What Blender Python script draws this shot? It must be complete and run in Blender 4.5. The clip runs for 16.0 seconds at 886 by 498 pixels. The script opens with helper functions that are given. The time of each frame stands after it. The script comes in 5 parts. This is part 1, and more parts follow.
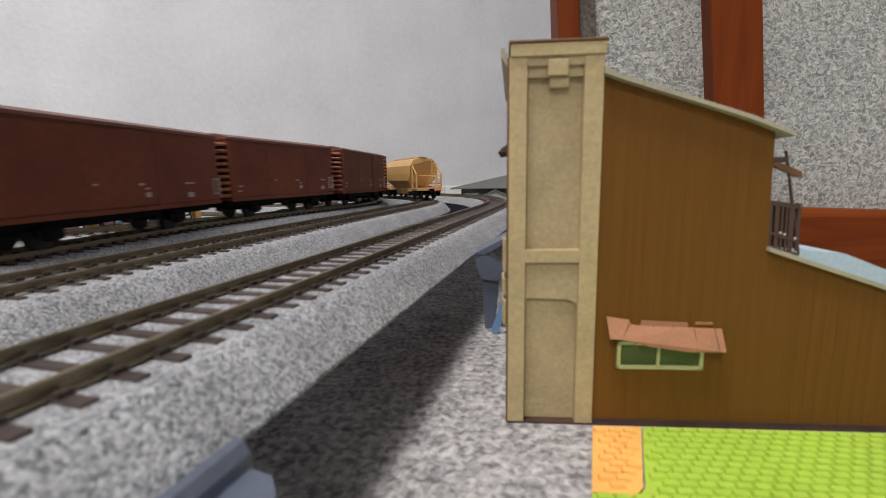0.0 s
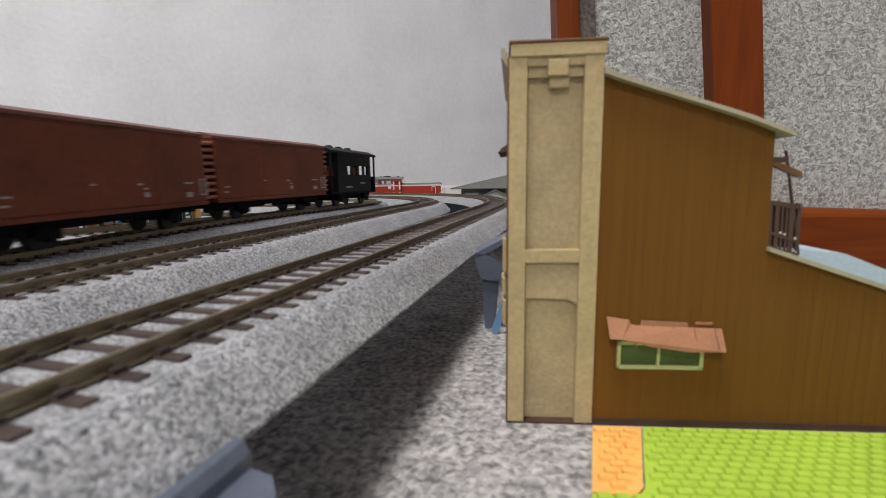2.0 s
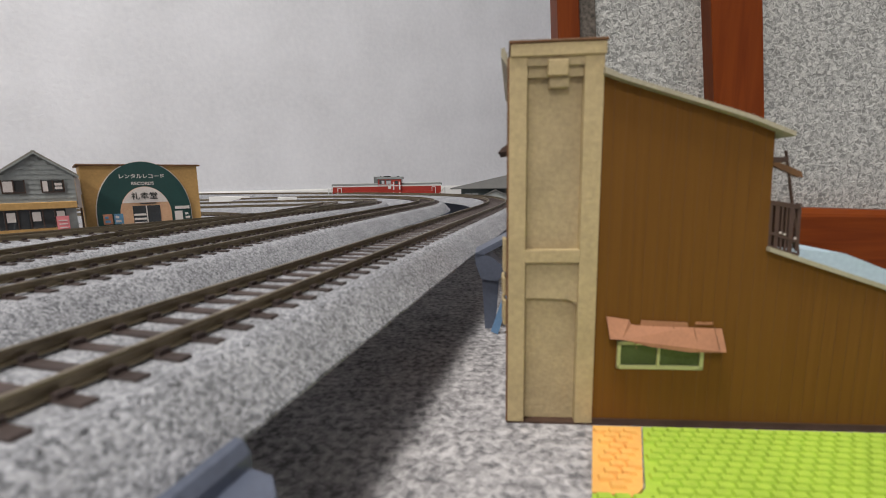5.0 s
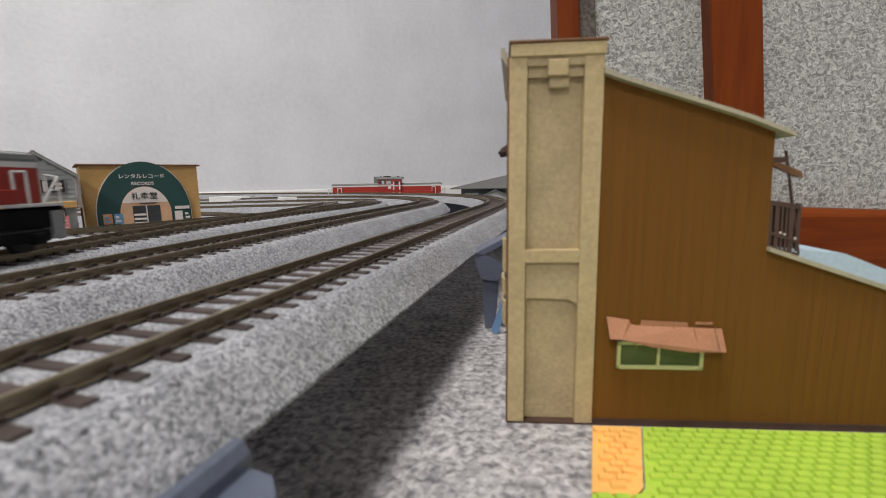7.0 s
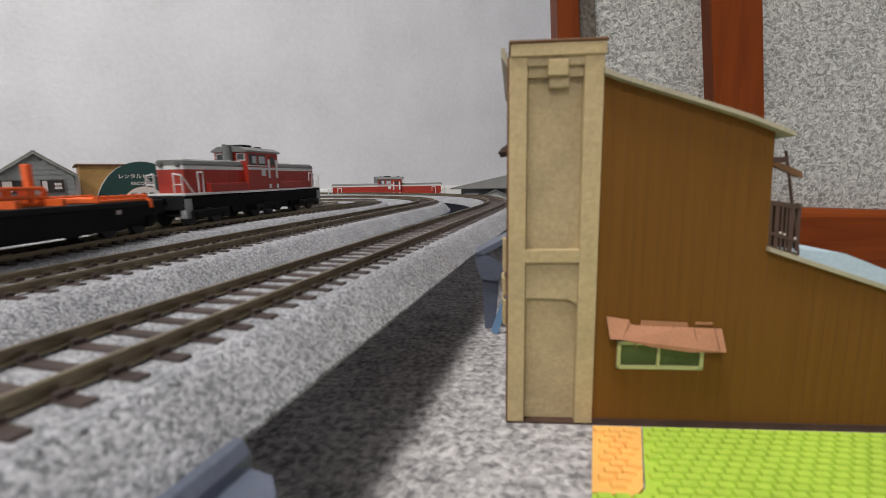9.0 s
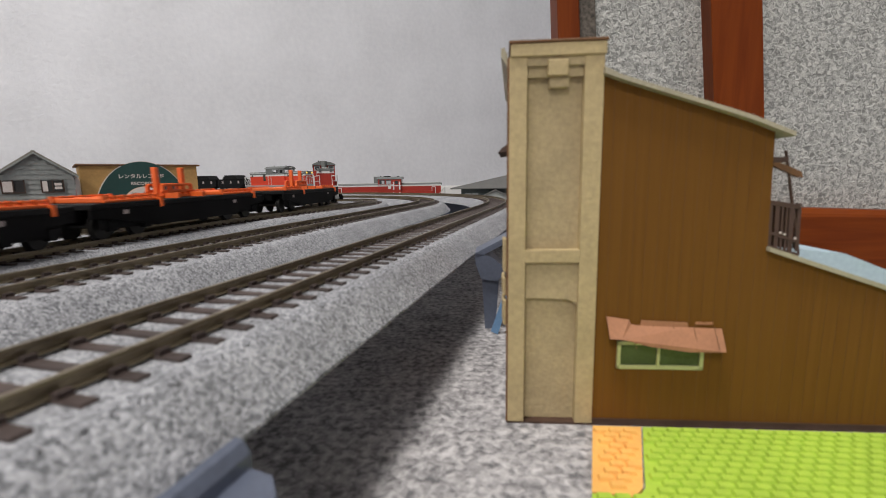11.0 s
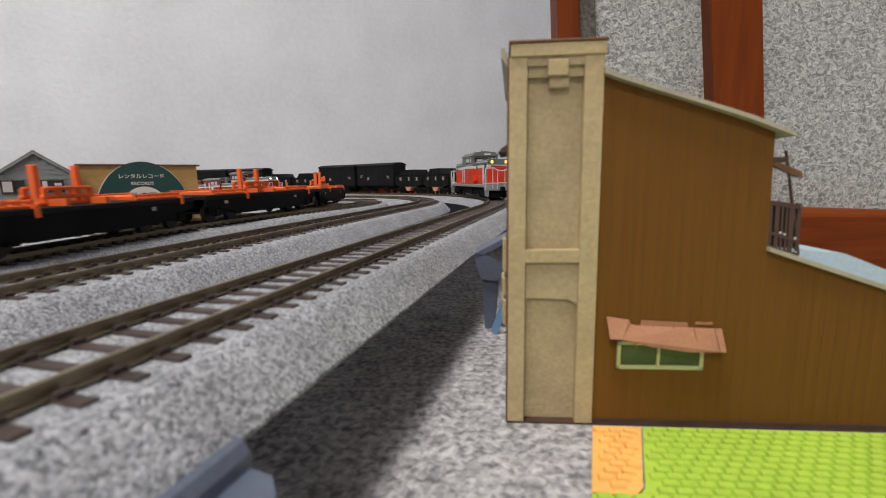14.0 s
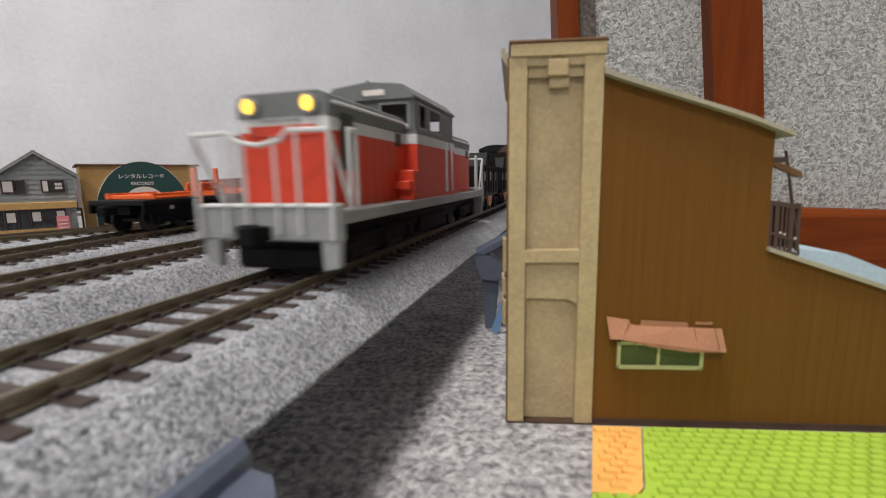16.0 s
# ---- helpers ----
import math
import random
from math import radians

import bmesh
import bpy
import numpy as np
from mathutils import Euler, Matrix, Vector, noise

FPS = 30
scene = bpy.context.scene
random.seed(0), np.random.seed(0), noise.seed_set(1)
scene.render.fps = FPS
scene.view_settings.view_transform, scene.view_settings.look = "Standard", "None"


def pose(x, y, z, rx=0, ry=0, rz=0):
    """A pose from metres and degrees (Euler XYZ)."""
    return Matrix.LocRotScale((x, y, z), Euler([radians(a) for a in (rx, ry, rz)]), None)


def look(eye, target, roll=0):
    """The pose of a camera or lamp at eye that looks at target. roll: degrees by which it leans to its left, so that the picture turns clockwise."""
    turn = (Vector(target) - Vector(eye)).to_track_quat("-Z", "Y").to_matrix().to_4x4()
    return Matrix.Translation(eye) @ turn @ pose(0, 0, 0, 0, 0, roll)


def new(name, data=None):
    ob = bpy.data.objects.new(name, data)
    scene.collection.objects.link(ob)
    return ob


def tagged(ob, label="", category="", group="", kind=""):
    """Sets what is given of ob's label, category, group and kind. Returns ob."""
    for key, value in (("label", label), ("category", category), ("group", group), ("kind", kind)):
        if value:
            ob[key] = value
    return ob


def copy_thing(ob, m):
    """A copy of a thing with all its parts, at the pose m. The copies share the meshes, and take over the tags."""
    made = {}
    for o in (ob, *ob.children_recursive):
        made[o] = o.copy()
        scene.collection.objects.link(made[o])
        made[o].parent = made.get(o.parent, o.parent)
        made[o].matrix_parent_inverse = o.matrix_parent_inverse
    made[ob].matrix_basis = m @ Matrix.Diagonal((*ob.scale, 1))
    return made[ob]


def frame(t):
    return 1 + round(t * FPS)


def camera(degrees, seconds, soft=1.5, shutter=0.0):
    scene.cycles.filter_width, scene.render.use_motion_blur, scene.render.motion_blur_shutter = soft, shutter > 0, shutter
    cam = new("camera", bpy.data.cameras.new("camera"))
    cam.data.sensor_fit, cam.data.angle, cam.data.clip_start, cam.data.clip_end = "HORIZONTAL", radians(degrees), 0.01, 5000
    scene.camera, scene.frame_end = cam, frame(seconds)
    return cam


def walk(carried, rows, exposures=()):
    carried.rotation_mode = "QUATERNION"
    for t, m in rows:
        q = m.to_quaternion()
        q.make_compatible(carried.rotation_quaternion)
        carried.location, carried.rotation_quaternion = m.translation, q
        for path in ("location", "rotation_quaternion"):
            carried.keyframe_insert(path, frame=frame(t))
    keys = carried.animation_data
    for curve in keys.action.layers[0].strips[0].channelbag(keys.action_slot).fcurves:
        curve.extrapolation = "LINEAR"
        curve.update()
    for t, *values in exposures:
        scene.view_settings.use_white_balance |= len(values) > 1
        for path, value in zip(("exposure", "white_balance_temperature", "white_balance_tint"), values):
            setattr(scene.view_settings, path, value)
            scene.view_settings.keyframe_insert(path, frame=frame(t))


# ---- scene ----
# Lengths in the builders are millimetres; part() turns them into metres.
FLOOR_TO_EYE = 66.0
cam = camera(90.0, 16.0, soft=0.9, shutter=0.5)
cam.data.dof.use_dof, cam.data.dof.focus_distance, cam.data.dof.aperture_fstop = True, 0.75, 26.0
EYE = (0.0, 0.0, 0.066)
AIM = (0.0, 1.0, 0.066 - 0.15765)
walk(cam, [(0.0, look(EYE, AIM, -1.0)), (16.0, look(EYE, AIM, -1.0))], exposures=((0.0, 0.0, 6500, 10), (16.0, 0.0, 6500, 10)))

# ---- world and large lights ----
world = bpy.data.worlds.new("world")
scene.world = world
world.use_nodes = True
world.node_tree.nodes["Background"].inputs[0].default_value = (0.75, 0.8, 0.9, 1)
world.node_tree.nodes["Background"].inputs[1].default_value = 0.05
LAMPS_AT = ((-0.48, -0.30, 2.30), (-0.85, -2.3, 2.30))


def ceiling_lamp_light(where, watts):
    data = bpy.data.lights.new("ceiling_light", "AREA")
    data.shape, data.size, data.energy, data.color = "DISK", 0.55, watts, (1.0, 0.955, 0.90)
    ob = new("ceiling_light", data)
    ob.matrix_world = pose(where[0], where[1], where[2] - 0.09)


ceiling_lamp_light(LAMPS_AT[0], 44.0)
# second lamp is unseen, added behind the camera to brighten faces turned to it
ceiling_lamp_light(LAMPS_AT[1], 50.0)


# ---- materials ----
def nodes_of(name):
    m = bpy.data.materials.new(name)
    m.use_nodes = True
    return m, m.node_tree.nodes, m.node_tree.links, m.node_tree.nodes["Principled BSDF"]


def mat(name, colour, rough=0.5, metal=0.0, vary=0.12, scale=60.0, bump=0.0, bump_scale=400.0, fine=0.06, coat=0.0, spec=0.5, second=None, emit=0.0, per_object=0.0):
    """Base colour broken up at two scales, with relief. Scales are per metre."""
    m, N, L, b = nodes_of(name)
    b.inputs["Roughness"].default_value, b.inputs["Metallic"].default_value = rough, metal
    b.inputs["Coat Weight"].default_value = coat
    b.inputs["Specular IOR Level"].default_value = spec
    tc = N.new("ShaderNodeTexCoord")
    n1, n2 = N.new("ShaderNodeTexNoise"), N.new("ShaderNodeTexNoise")
    n1.inputs["Scale"].default_value, n1.inputs["Detail"].default_value = scale, 5
    n2.inputs["Scale"].default_value, n2.inputs["Detail"].default_value = scale * 14, 3
    for n in (n1, n2):
        L.new(tc.outputs["Object"], n.inputs["Vector"])
    ramp = N.new("ShaderNodeValToRGB")
    dark = tuple(c * (1 - vary * 2) for c in (second or colour))
    lite = tuple(min(1, c * (1 + vary)) for c in colour)
    ramp.color_ramp.elements[0].color, ramp.color_ramp.elements[1].color = (*dark, 1), (*lite, 1)
    ramp.color_ramp.elements[0].position, ramp.color_ramp.elements[1].position = 0.25, 0.7
    L.new(n1.outputs["Fac"], ramp.inputs["Fac"])
    mix = N.new("ShaderNodeMix")
    mix.data_type, mix.blend_type = "RGBA", "OVERLAY"
    mix.inputs["Factor"].default_value = min(1, fine * 4)
    L.new(ramp.outputs["Color"], mix.inputs["A"])
    L.new(n2.outputs["Fac"], mix.inputs["B"])
    out = mix.outputs["Result"]
    if per_object:
        oi, hsv, mr = N.new("ShaderNodeObjectInfo"), N.new("ShaderNodeHueSaturation"), N.new("ShaderNodeMapRange")
        mr.inputs["To Min"].default_value, mr.inputs["To Max"].default_value = 1 - per_object, 1 + per_object
        L.new(oi.outputs["Random"], mr.inputs["Value"])
        L.new(mr.outputs["Result"], hsv.inputs["Value"])
        L.new(out, hsv.inputs["Color"])
        out = hsv.outputs["Color"]
    L.new(out, b.inputs["Base Color"])
    rr = N.new("ShaderNodeMapRange")
    rr.inputs["To Min"].default_value, rr.inputs["To Max"].default_value = max(0.02, rough - 0.08), min(1, rough + 0.1)
    L.new(n2.outputs["Fac"], rr.inputs["Value"])
    L.new(rr.outputs["Result"], b.inputs["Roughness"])
    if bump:
        n3, bp = N.new("ShaderNodeTexNoise"), N.new("ShaderNodeBump")
        n3.inputs["Scale"].default_value, n3.inputs["Detail"].default_value = bump_scale, 4
        L.new(tc.outputs["Object"], n3.inputs["Vector"])
        bp.inputs["Strength"].default_value, bp.inputs["Distance"].default_value = bump, 0.002
        L.new(n3.outputs["Fac"], bp.inputs["Height"])
        L.new(bp.outputs["Normal"], b.inputs["Normal"])
    if emit:
        b.inputs["Emission Color"].default_value = (*colour, 1)
        b.inputs["Emission Strength"].default_value = emit
    return m


def grain_mat(name, low, high, scale, rough=0.9, bump=0.6, spread=(0.3, 0.7), distance=0.001, big=None, detail=2.0):
    """Mottled ground: pebble cells mixed with noise, for carpet and ballast."""
    m, N, L, b = nodes_of(name)
    tc, v, n = N.new("ShaderNodeTexCoord"), N.new("ShaderNodeTexVoronoi"), N.new("ShaderNodeTexNoise")
    v.inputs["Scale"].default_value, n.inputs["Scale"].default_value, n.inputs["Detail"].default_value = scale, scale * 0.45, detail
    L.new(tc.outputs["Object"], v.inputs["Vector"])
    L.new(tc.outputs["Object"], n.inputs["Vector"])
    sep = N.new("ShaderNodeSeparateColor")
    L.new(v.outputs["Color"], sep.inputs["Color"])
    mx = N.new("ShaderNodeMix")
    mx.inputs["Factor"].default_value = 0.5
    L.new(sep.outputs["Red"], mx.inputs["A"])
    L.new(n.outputs["Fac"], mx.inputs["B"])
    ramp = N.new("ShaderNodeValToRGB")
    ramp.color_ramp.elements[0].position, ramp.color_ramp.elements[1].position = spread
    ramp.color_ramp.elements[0].color, ramp.color_ramp.elements[1].color = (*low, 1), (*high, 1)
    L.new(mx.outputs["Result"], ramp.inputs["Fac"])
    out = ramp.outputs["Color"]
    if big:
        nb, m2 = N.new("ShaderNodeTexNoise"), N.new("ShaderNodeMix")
        nb.inputs["Scale"].default_value = big
        L.new(tc.outputs["Object"], nb.inputs["Vector"])
        m2.data_type, m2.blend_type = "RGBA", "OVERLAY"
        m2.inputs["Factor"].default_value = 0.3
        L.new(out, m2.inputs["A"])
        L.new(nb.outputs["Fac"], m2.inputs["B"])
        out = m2.outputs["Result"]
    L.new(out, b.inputs["Base Color"])
    b.inputs["Roughness"].default_value = rough
    bp = N.new("ShaderNodeBump")
    bp.inputs["Strength"].default_value, bp.inputs["Distance"].default_value = bump, distance
    L.new(v.outputs["Distance"], bp.inputs["Height"])
    bp.invert = True
    L.new(bp.outputs["Normal"], b.inputs["Normal"])
    return m


def fleck_mat(name, low, high, scale, twist, rough, bump, spread=(0.40, 0.62), blotch=0.3):
    """Fibrous mottling from twisted noise, for textured paper and carpet pile."""
    m, N, L, b = nodes_of(name)
    tc, n, n2 = N.new("ShaderNodeTexCoord"), N.new("ShaderNodeTexNoise"), N.new("ShaderNodeTexNoise")
    n.inputs["Scale"].default_value, n.inputs["Detail"].default_value, n.inputs["Distortion"].default_value = scale, 3.0, twist
    n2.inputs["Scale"].default_value, n2.inputs["Detail"].default_value = scale * 0.22, 2.0
    mx = N.new("ShaderNodeMix")
    mx.inputs["Factor"].default_value = blotch
    for k in (n, n2):
        L.new(tc.outputs["Object"], k.inputs["Vector"])
    L.new(n.outputs["Fac"], mx.inputs["A"])
    L.new(n2.outputs["Fac"], mx.inputs["B"])
    ramp = N.new("ShaderNodeValToRGB")
    ramp.color_ramp.elements[0].position, ramp.color_ramp.elements[1].position = spread
    ramp.color_ramp.elements[0].color, ramp.color_ramp.elements[1].color = (*low, 1), (*high, 1)
    L.new(mx.outputs["Result"], ramp.inputs["Fac"])
    L.new(ramp.outputs["Color"], b.inputs["Base Color"])
    b.inputs["Roughness"].default_value = rough
    bp = N.new("ShaderNodeBump")
    bp.inputs["Strength"].default_value, bp.inputs["Distance"].default_value = bump, 0.0012
    L.new(n.outputs["Fac"], bp.inputs["Height"])
    L.new(bp.outputs["Normal"], b.inputs["Normal"])
    return m


def wood_mat(name, dark, light, stretch, rough=0.35, coat=0.3, scale=30.0):
    m, N, L, b = nodes_of(name)
    tc, mp, n = N.new("ShaderNodeTexCoord"), N.new("ShaderNodeMapping"), N.new("ShaderNodeTexNoise")
    mp.inputs["Scale"].default_value = stretch
    n.inputs["Scale"].default_value, n.inputs["Detail"].default_value, n.inputs["Distortion"].default_value = scale, 6, 0.6
    L.new(tc.outputs["Object"], mp.inputs["Vector"])
    L.new(mp.outputs["Vector"], n.inputs["Vector"])
    ramp = N.new("ShaderNodeValToRGB")
    ramp.color_ramp.elements[0].position, ramp.color_ramp.elements[1].position = 0.3, 0.7
    ramp.color_ramp.elements[0].color, ramp.color_ramp.elements[1].color = (*dark, 1), (*light, 1)
    L.new(n.outputs["Fac"], ramp.inputs["Fac"])
    L.new(ramp.outputs["Color"], b.inputs["Base Color"])
    b.inputs["Roughness"].default_value, b.inputs["Coat Weight"].default_value = rough, coat
    b.inputs["Specular IOR Level"].default_value = 0.12
    bp = N.new("ShaderNodeBump")
    bp.inputs["Strength"].default_value, bp.inputs["Distance"].default_value = 0.12, 0.0005
    L.new(n.outputs["Fac"], bp.inputs["Height"])
    L.new(bp.outputs["Normal"], b.inputs["Normal"])
    return m


WALLPAPER = mat("wallpaper", (0.70, 0.71, 0.745), 0.85, vary=0.05, scale=5, bump=1.0, bump_scale=80, fine=0.05)
CEILING = mat("ceiling_paint", (0.78, 0.78, 0.77), 0.9, vary=0.03, scale=3)
SKIRT = mat("white_skirting", (0.82, 0.82, 0.80), 0.4, vary=0.03, scale=8)
CARPET = fleck_mat("carpet", (0.13, 0.128, 0.135), (0.56, 0.545, 0.555), 430, 0.4, 0.98, 0.5, (0.36, 0.66))
BALLAST = grain_mat("ballast", (0.135, 0.142, 0.155), (0.425, 0.432, 0.462), 1900, 0.9, 0.5, (0.25, 0.74), 0.0003, 60)
PANEL = fleck_mat("panel_paper", (0.19, 0.195, 0.185), (0.53, 0.53, 0.505), 380, 1.1, 0.9, 1.0, (0.36, 0.64), 0.08)
RED_WOOD = wood_mat("red_wood", (0.118, 0.021, 0.0022), (0.172, 0.036, 0.0040), (6, 6, 0.5), 0.5, 0.02)
RED_WOOD_FLAT = wood_mat("red_wood_rail", (0.118, 0.021, 0.0022), (0.172, 0.036, 0.0040), (0.5, 6, 6), 0.5, 0.02)
SLEEPER = mat("sleeper_plastic", (0.050, 0.034, 0.030), 0.6, vary=0.2, scale=200, per_object=0.2)
RAIL = mat("nickel_rail", (0.215, 0.178, 0.118), 0.36, 0.6, vary=0.15, scale=90)
PIER = mat("pier_plastic", (0.095, 0.112, 0.158), 0.42, vary=0.07, scale=60)
BLUE_CARD = mat("blue_card", (0.16, 0.30, 0.50), 0.6, vary=0.1, scale=80)
RED = mat("loco_red", (0.31, 0.022, 0.011), 0.38, vary=0.06, scale=50)
ORANGE_RED = mat("loco_orange_red", (0.62, 0.050, 0.018), 0.38, vary=0.05, scale=50)
GREY = mat("loco_grey", (0.14, 0.15, 0.145), 0.42, vary=0.08, scale=50)
WHITE = mat("white_line", (0.62, 0.63, 0.62), 0.45, vary=0.05, scale=90)
SILVER = mat("grey_plastic", (0.28, 0.29, 0.29), 0.45, vary=0.08, scale=70)
BLACK = mat("black_plastic", (0.006, 0.006, 0.0065), 0.65, vary=0.2, scale=90, spec=0.12)
BLACK_BODY = mat("black_body", (0.008, 0.0085, 0.009), 0.6, vary=0.2, scale=60, spec=0.2)
LOUVRE = mat("dark_louvre", (0.035, 0.042, 0.036), 0.6, vary=0.15, scale=120)
WHEEL = mat("wheel_steel", (0.018, 0.017, 0.016), 0.5, 0.3, vary=0.15, scale=120)
GLASS_DARK = mat("cab_window", (0.05, 0.055, 0.06), 0.12, vary=0.1, scale=60)
GLASS_PALE = mat("pale_window", (0.42, 0.44, 0.46), 0.2, vary=0.1, scale=60)
LAMP_ON = mat("lit_lens", (1.0, 0.60, 0.07), 0.2, emit=1.6)
LAMP_PALE = mat("pale_lit_lens", (1.0, 0.93, 0.75), 0.2, emit=3.0)
LAMP_OFF = mat("lamp_lens", (0.10, 0.10, 0.10), 0.15)
BOX_BROWN = mat("boxcar_brown", (0.170, 0.047, 0.023), 0.6, vary=0.14, scale=30, fine=0.08, spec=0.3)
BOX_ROOF = mat("boxcar_roof", (0.15, 0.055, 0.042), 0.5, vary=0.1, scale=30)
# boxcar brown made brighter: the light on the end ribs is in the colour
BOX_END_LIT = mat("boxcar_end_lit", (0.34, 0.125, 0.075), 0.45, vary=0.1, scale=40)
GONDOLA = mat("gondola_brown", (0.17, 0.050, 0.032), 0.55, vary=0.1, scale=40)
FADED = mat("faded_lettering", (0.42, 0.36, 0.34), 0.6, vary=0.2, scale=300)
TAN = mat("hopper_tan", (0.60, 0.36, 0.14), 0.5, vary=0.06, scale=40)
ORANGE = mat("orange_frame", (0.80, 0.135, 0.022), 0.45, vary=0.08, scale=60)
BEIGE = mat("beige_card", (0.42, 0.33, 0.185), 0.75, vary=0.09, scale=60, bump=0.15, bump_scale=900)
BEIGE_TRIM = mat("beige_trim", (0.46, 0.36, 0.19), 0.7, vary=0.08, scale=60, bump=0.12, bump_scale=900)
BROWN_CARD = wood_mat("brown_printed_card", (0.138, 0.060, 0.0098), (0.160, 0.072, 0.0125), (14, 14, 0.35), 0.6, 0.02, 60)
SEAM = mat("plank_seam", (0.118, 0.050, 0.0090), 0.7, vary=0.1, scale=100)
BROWN_EDGE = mat("brown_card_edge", (0.16, 0.075, 0.03), 0.7, vary=0.15, scale=100)
ROOF_EDGE = mat("grey_card_edge", (0.40, 0.36, 0.26), 0.75, vary=0.08, scale=80)
AWNING = mat("salmon_card", (0.35, 0.160, 0.083), 0.7, vary=0.08, scale=90)
PALE_FRAME = mat("pale_green_frame", (0.50, 0.52, 0.24), 0.6, vary=0.06, scale=90)
GREEN_PANE = mat("green_window_film", (0.062, 0.082, 0.036), 0.15, vary=0.25, scale=120)
BLUE_ROOF = mat("pale_blue_roof", (0.40, 0.52, 0.60), 0.6, vary=0.05, scale=60)
DARK_BROWN = mat("dark_brown_plastic", (0.07, 0.038, 0.026), 0.5, vary=0.15, scale=100)
MAT_GREEN = mat("lime_foam", (0.39, 0.56, 0.055), 0.8, vary=0.06, scale=30, bump=0.2, bump_scale=1500)
MAT_ORANGE = mat("orange_foam", (0.82, 0.44, 0.11), 0.8, vary=0.06, scale=30, bump=0.2, bump_scale=1500)
SHOP_OCHRE = mat("ochre_card", (0.50, 0.30, 0.105), 0.7, vary=0.06, scale=40)
SHOP_GREEN = mat("dark_green_print", (0.012, 0.058, 0.052), 0.55, vary=0.06, scale=50)
SHOP_PEACH = mat("peach_print", (0.66, 0.40, 0.24), 0.6, vary=0.05, scale=60)
SHOP_PALE = mat("pale_print", (0.72, 0.66, 0.62), 0.6, vary=0.04, scale=60)
PRINT_PINK = mat("pink_print", (0.80, 0.25, 0.27), 0.6, vary=0.05, scale=90)
PRINT_BLUE = mat("blue_print", (0.15, 0.35, 0.55), 0.6, vary=0.2, scale=300)
PRINT_ORANGE = mat("orange_print", (0.65, 0.28, 0.16), 0.6, vary=0.2, scale=300)
INK = mat("black_ink", (0.03, 0.03, 0.03), 0.6)
SIDING = mat("grey_siding", (0.30, 0.32, 0.31), 0.65, vary=0.07, scale=40)
HOUSE_ROOF = mat("house_roof", (0.22, 0.21, 0.18), 0.7, vary=0.1, scale=60)
STATION_ROOF = mat("station_roof", (0.13, 0.13, 0.125), 0.7, vary=0.08, scale=30)
STATION_WALL = mat("station_wall", (0.075, 0.095, 0.095), 0.6, vary=0.1, scale=30)
DARK_EDGE = mat("speckled_edge", (0.10, 0.085, 0.07), 0.9, vary=0.4, scale=400)


# ---- mesh helpers (millimetres) ----
LOOSE = {"side_box", "hand_rail", "faded_marking", "marking", "support_rack", "balcony_rail", "step", "roof_rail", "end_rib", "panel_line", "grab_rail", "stake", "discharge_hopper",
         "ventilator", "side_sill", "door_bars", "loading_frame", "roof_fitting", "sign_lines", "louvre", "bracket"}


def loose_parts(name, bm, material, parent, label):
    """One part for each cluster of touching pieces of bm. Returns the first."""
    groups, seen = [], set()
    for v in bm.verts:
        if v in seen:
            continue
        todo, isle = [v], []
        seen.add(v)
        while todo:
            w = todo.pop()
            isle.append(w)
            for e in w.link_edges:
                o = e.other_vert(w)
                if o not in seen:
                    seen.add(o)
                    todo.append(o)
        lo = [min(w.co[i] for w in isle) - 0.2 for i in range(3)]
        hi = [max(w.co[i] for w in isle) + 0.2 for i in range(3)]
        hit = [g for g in groups if all(g[0][i] <= hi[i] and g[1][i] >= lo[i] for i in range(3))]
        for g in hit:
            groups.remove(g)
            lo, hi, isle = [min(a, b) for a, b in zip(lo, g[0])], [max(a, b) for a, b in zip(hi, g[1])], isle + g[2]
        groups.append((lo, hi, isle))
    first = None
    for lo, hi, isle in groups:
        one, made = bmesh.new(), {}
        for w in isle:
            made[w] = one.verts.new(w.co)
        for f in {f for w in isle for f in w.link_faces}:
            one.faces.new([made[w] for w in f.verts])
        bmesh.ops.scale(one, vec=(0.001, 0.001, 0.001), verts=one.verts)
        bmesh.ops.recalc_face_normals(one, faces=one.faces)
        me = bpy.data.meshes.new(name)
        one.to_mesh(me)
        one.free()
        me.materials.append(material)
        ob = new(name, me)
        ob.parent = parent
        if label:
            ob["label"] = label
        first = first or ob
    bm.free()
    return first


def shear(bm, k):
    """Lean what runs back along y towards +x."""
    for v in bm.verts:
        v.co.x += k * max(0.0, v.co.y)
    return bm


def taller(ob, k, waist=1000.0, k2=1.0):
    """Stretch the meshes of a thing upwards from its base, by k2 above the waist (millimetres)."""
    for o in ob.children_recursive:
        for v in o.data.vertices:
            z = v.co.z * 1000
            v.co.z = (min(z, waist) * k + max(0.0, z - waist) * k2) / 1000
    return ob


def part(name, bm, material, parent=None, label="", smooth=False):
    if name in LOOSE:
        return loose_parts(name, bm, material, parent, label)
    me = bpy.data.meshes.new(name)
    bmesh.ops.scale(bm, vec=(0.001, 0.001, 0.001), verts=bm.verts)
    bmesh.ops.recalc_face_normals(bm, faces=bm.faces)
    for f in bm.faces:
        f.smooth = smooth
    bm.to_mesh(me)
    bm.free()
    me.materials.append(material)
    ob = new(name, me)
    if parent:
        ob.parent = parent
    if label:
        ob["label"] = label
    return ob


def at(ob, x, y, z=0.0, rz=0.0, rx=0.0, ry=0.0):
    ob.matrix_basis = pose(x / 1000, y / 1000, z / 1000, rx, ry, rz)
    return ob


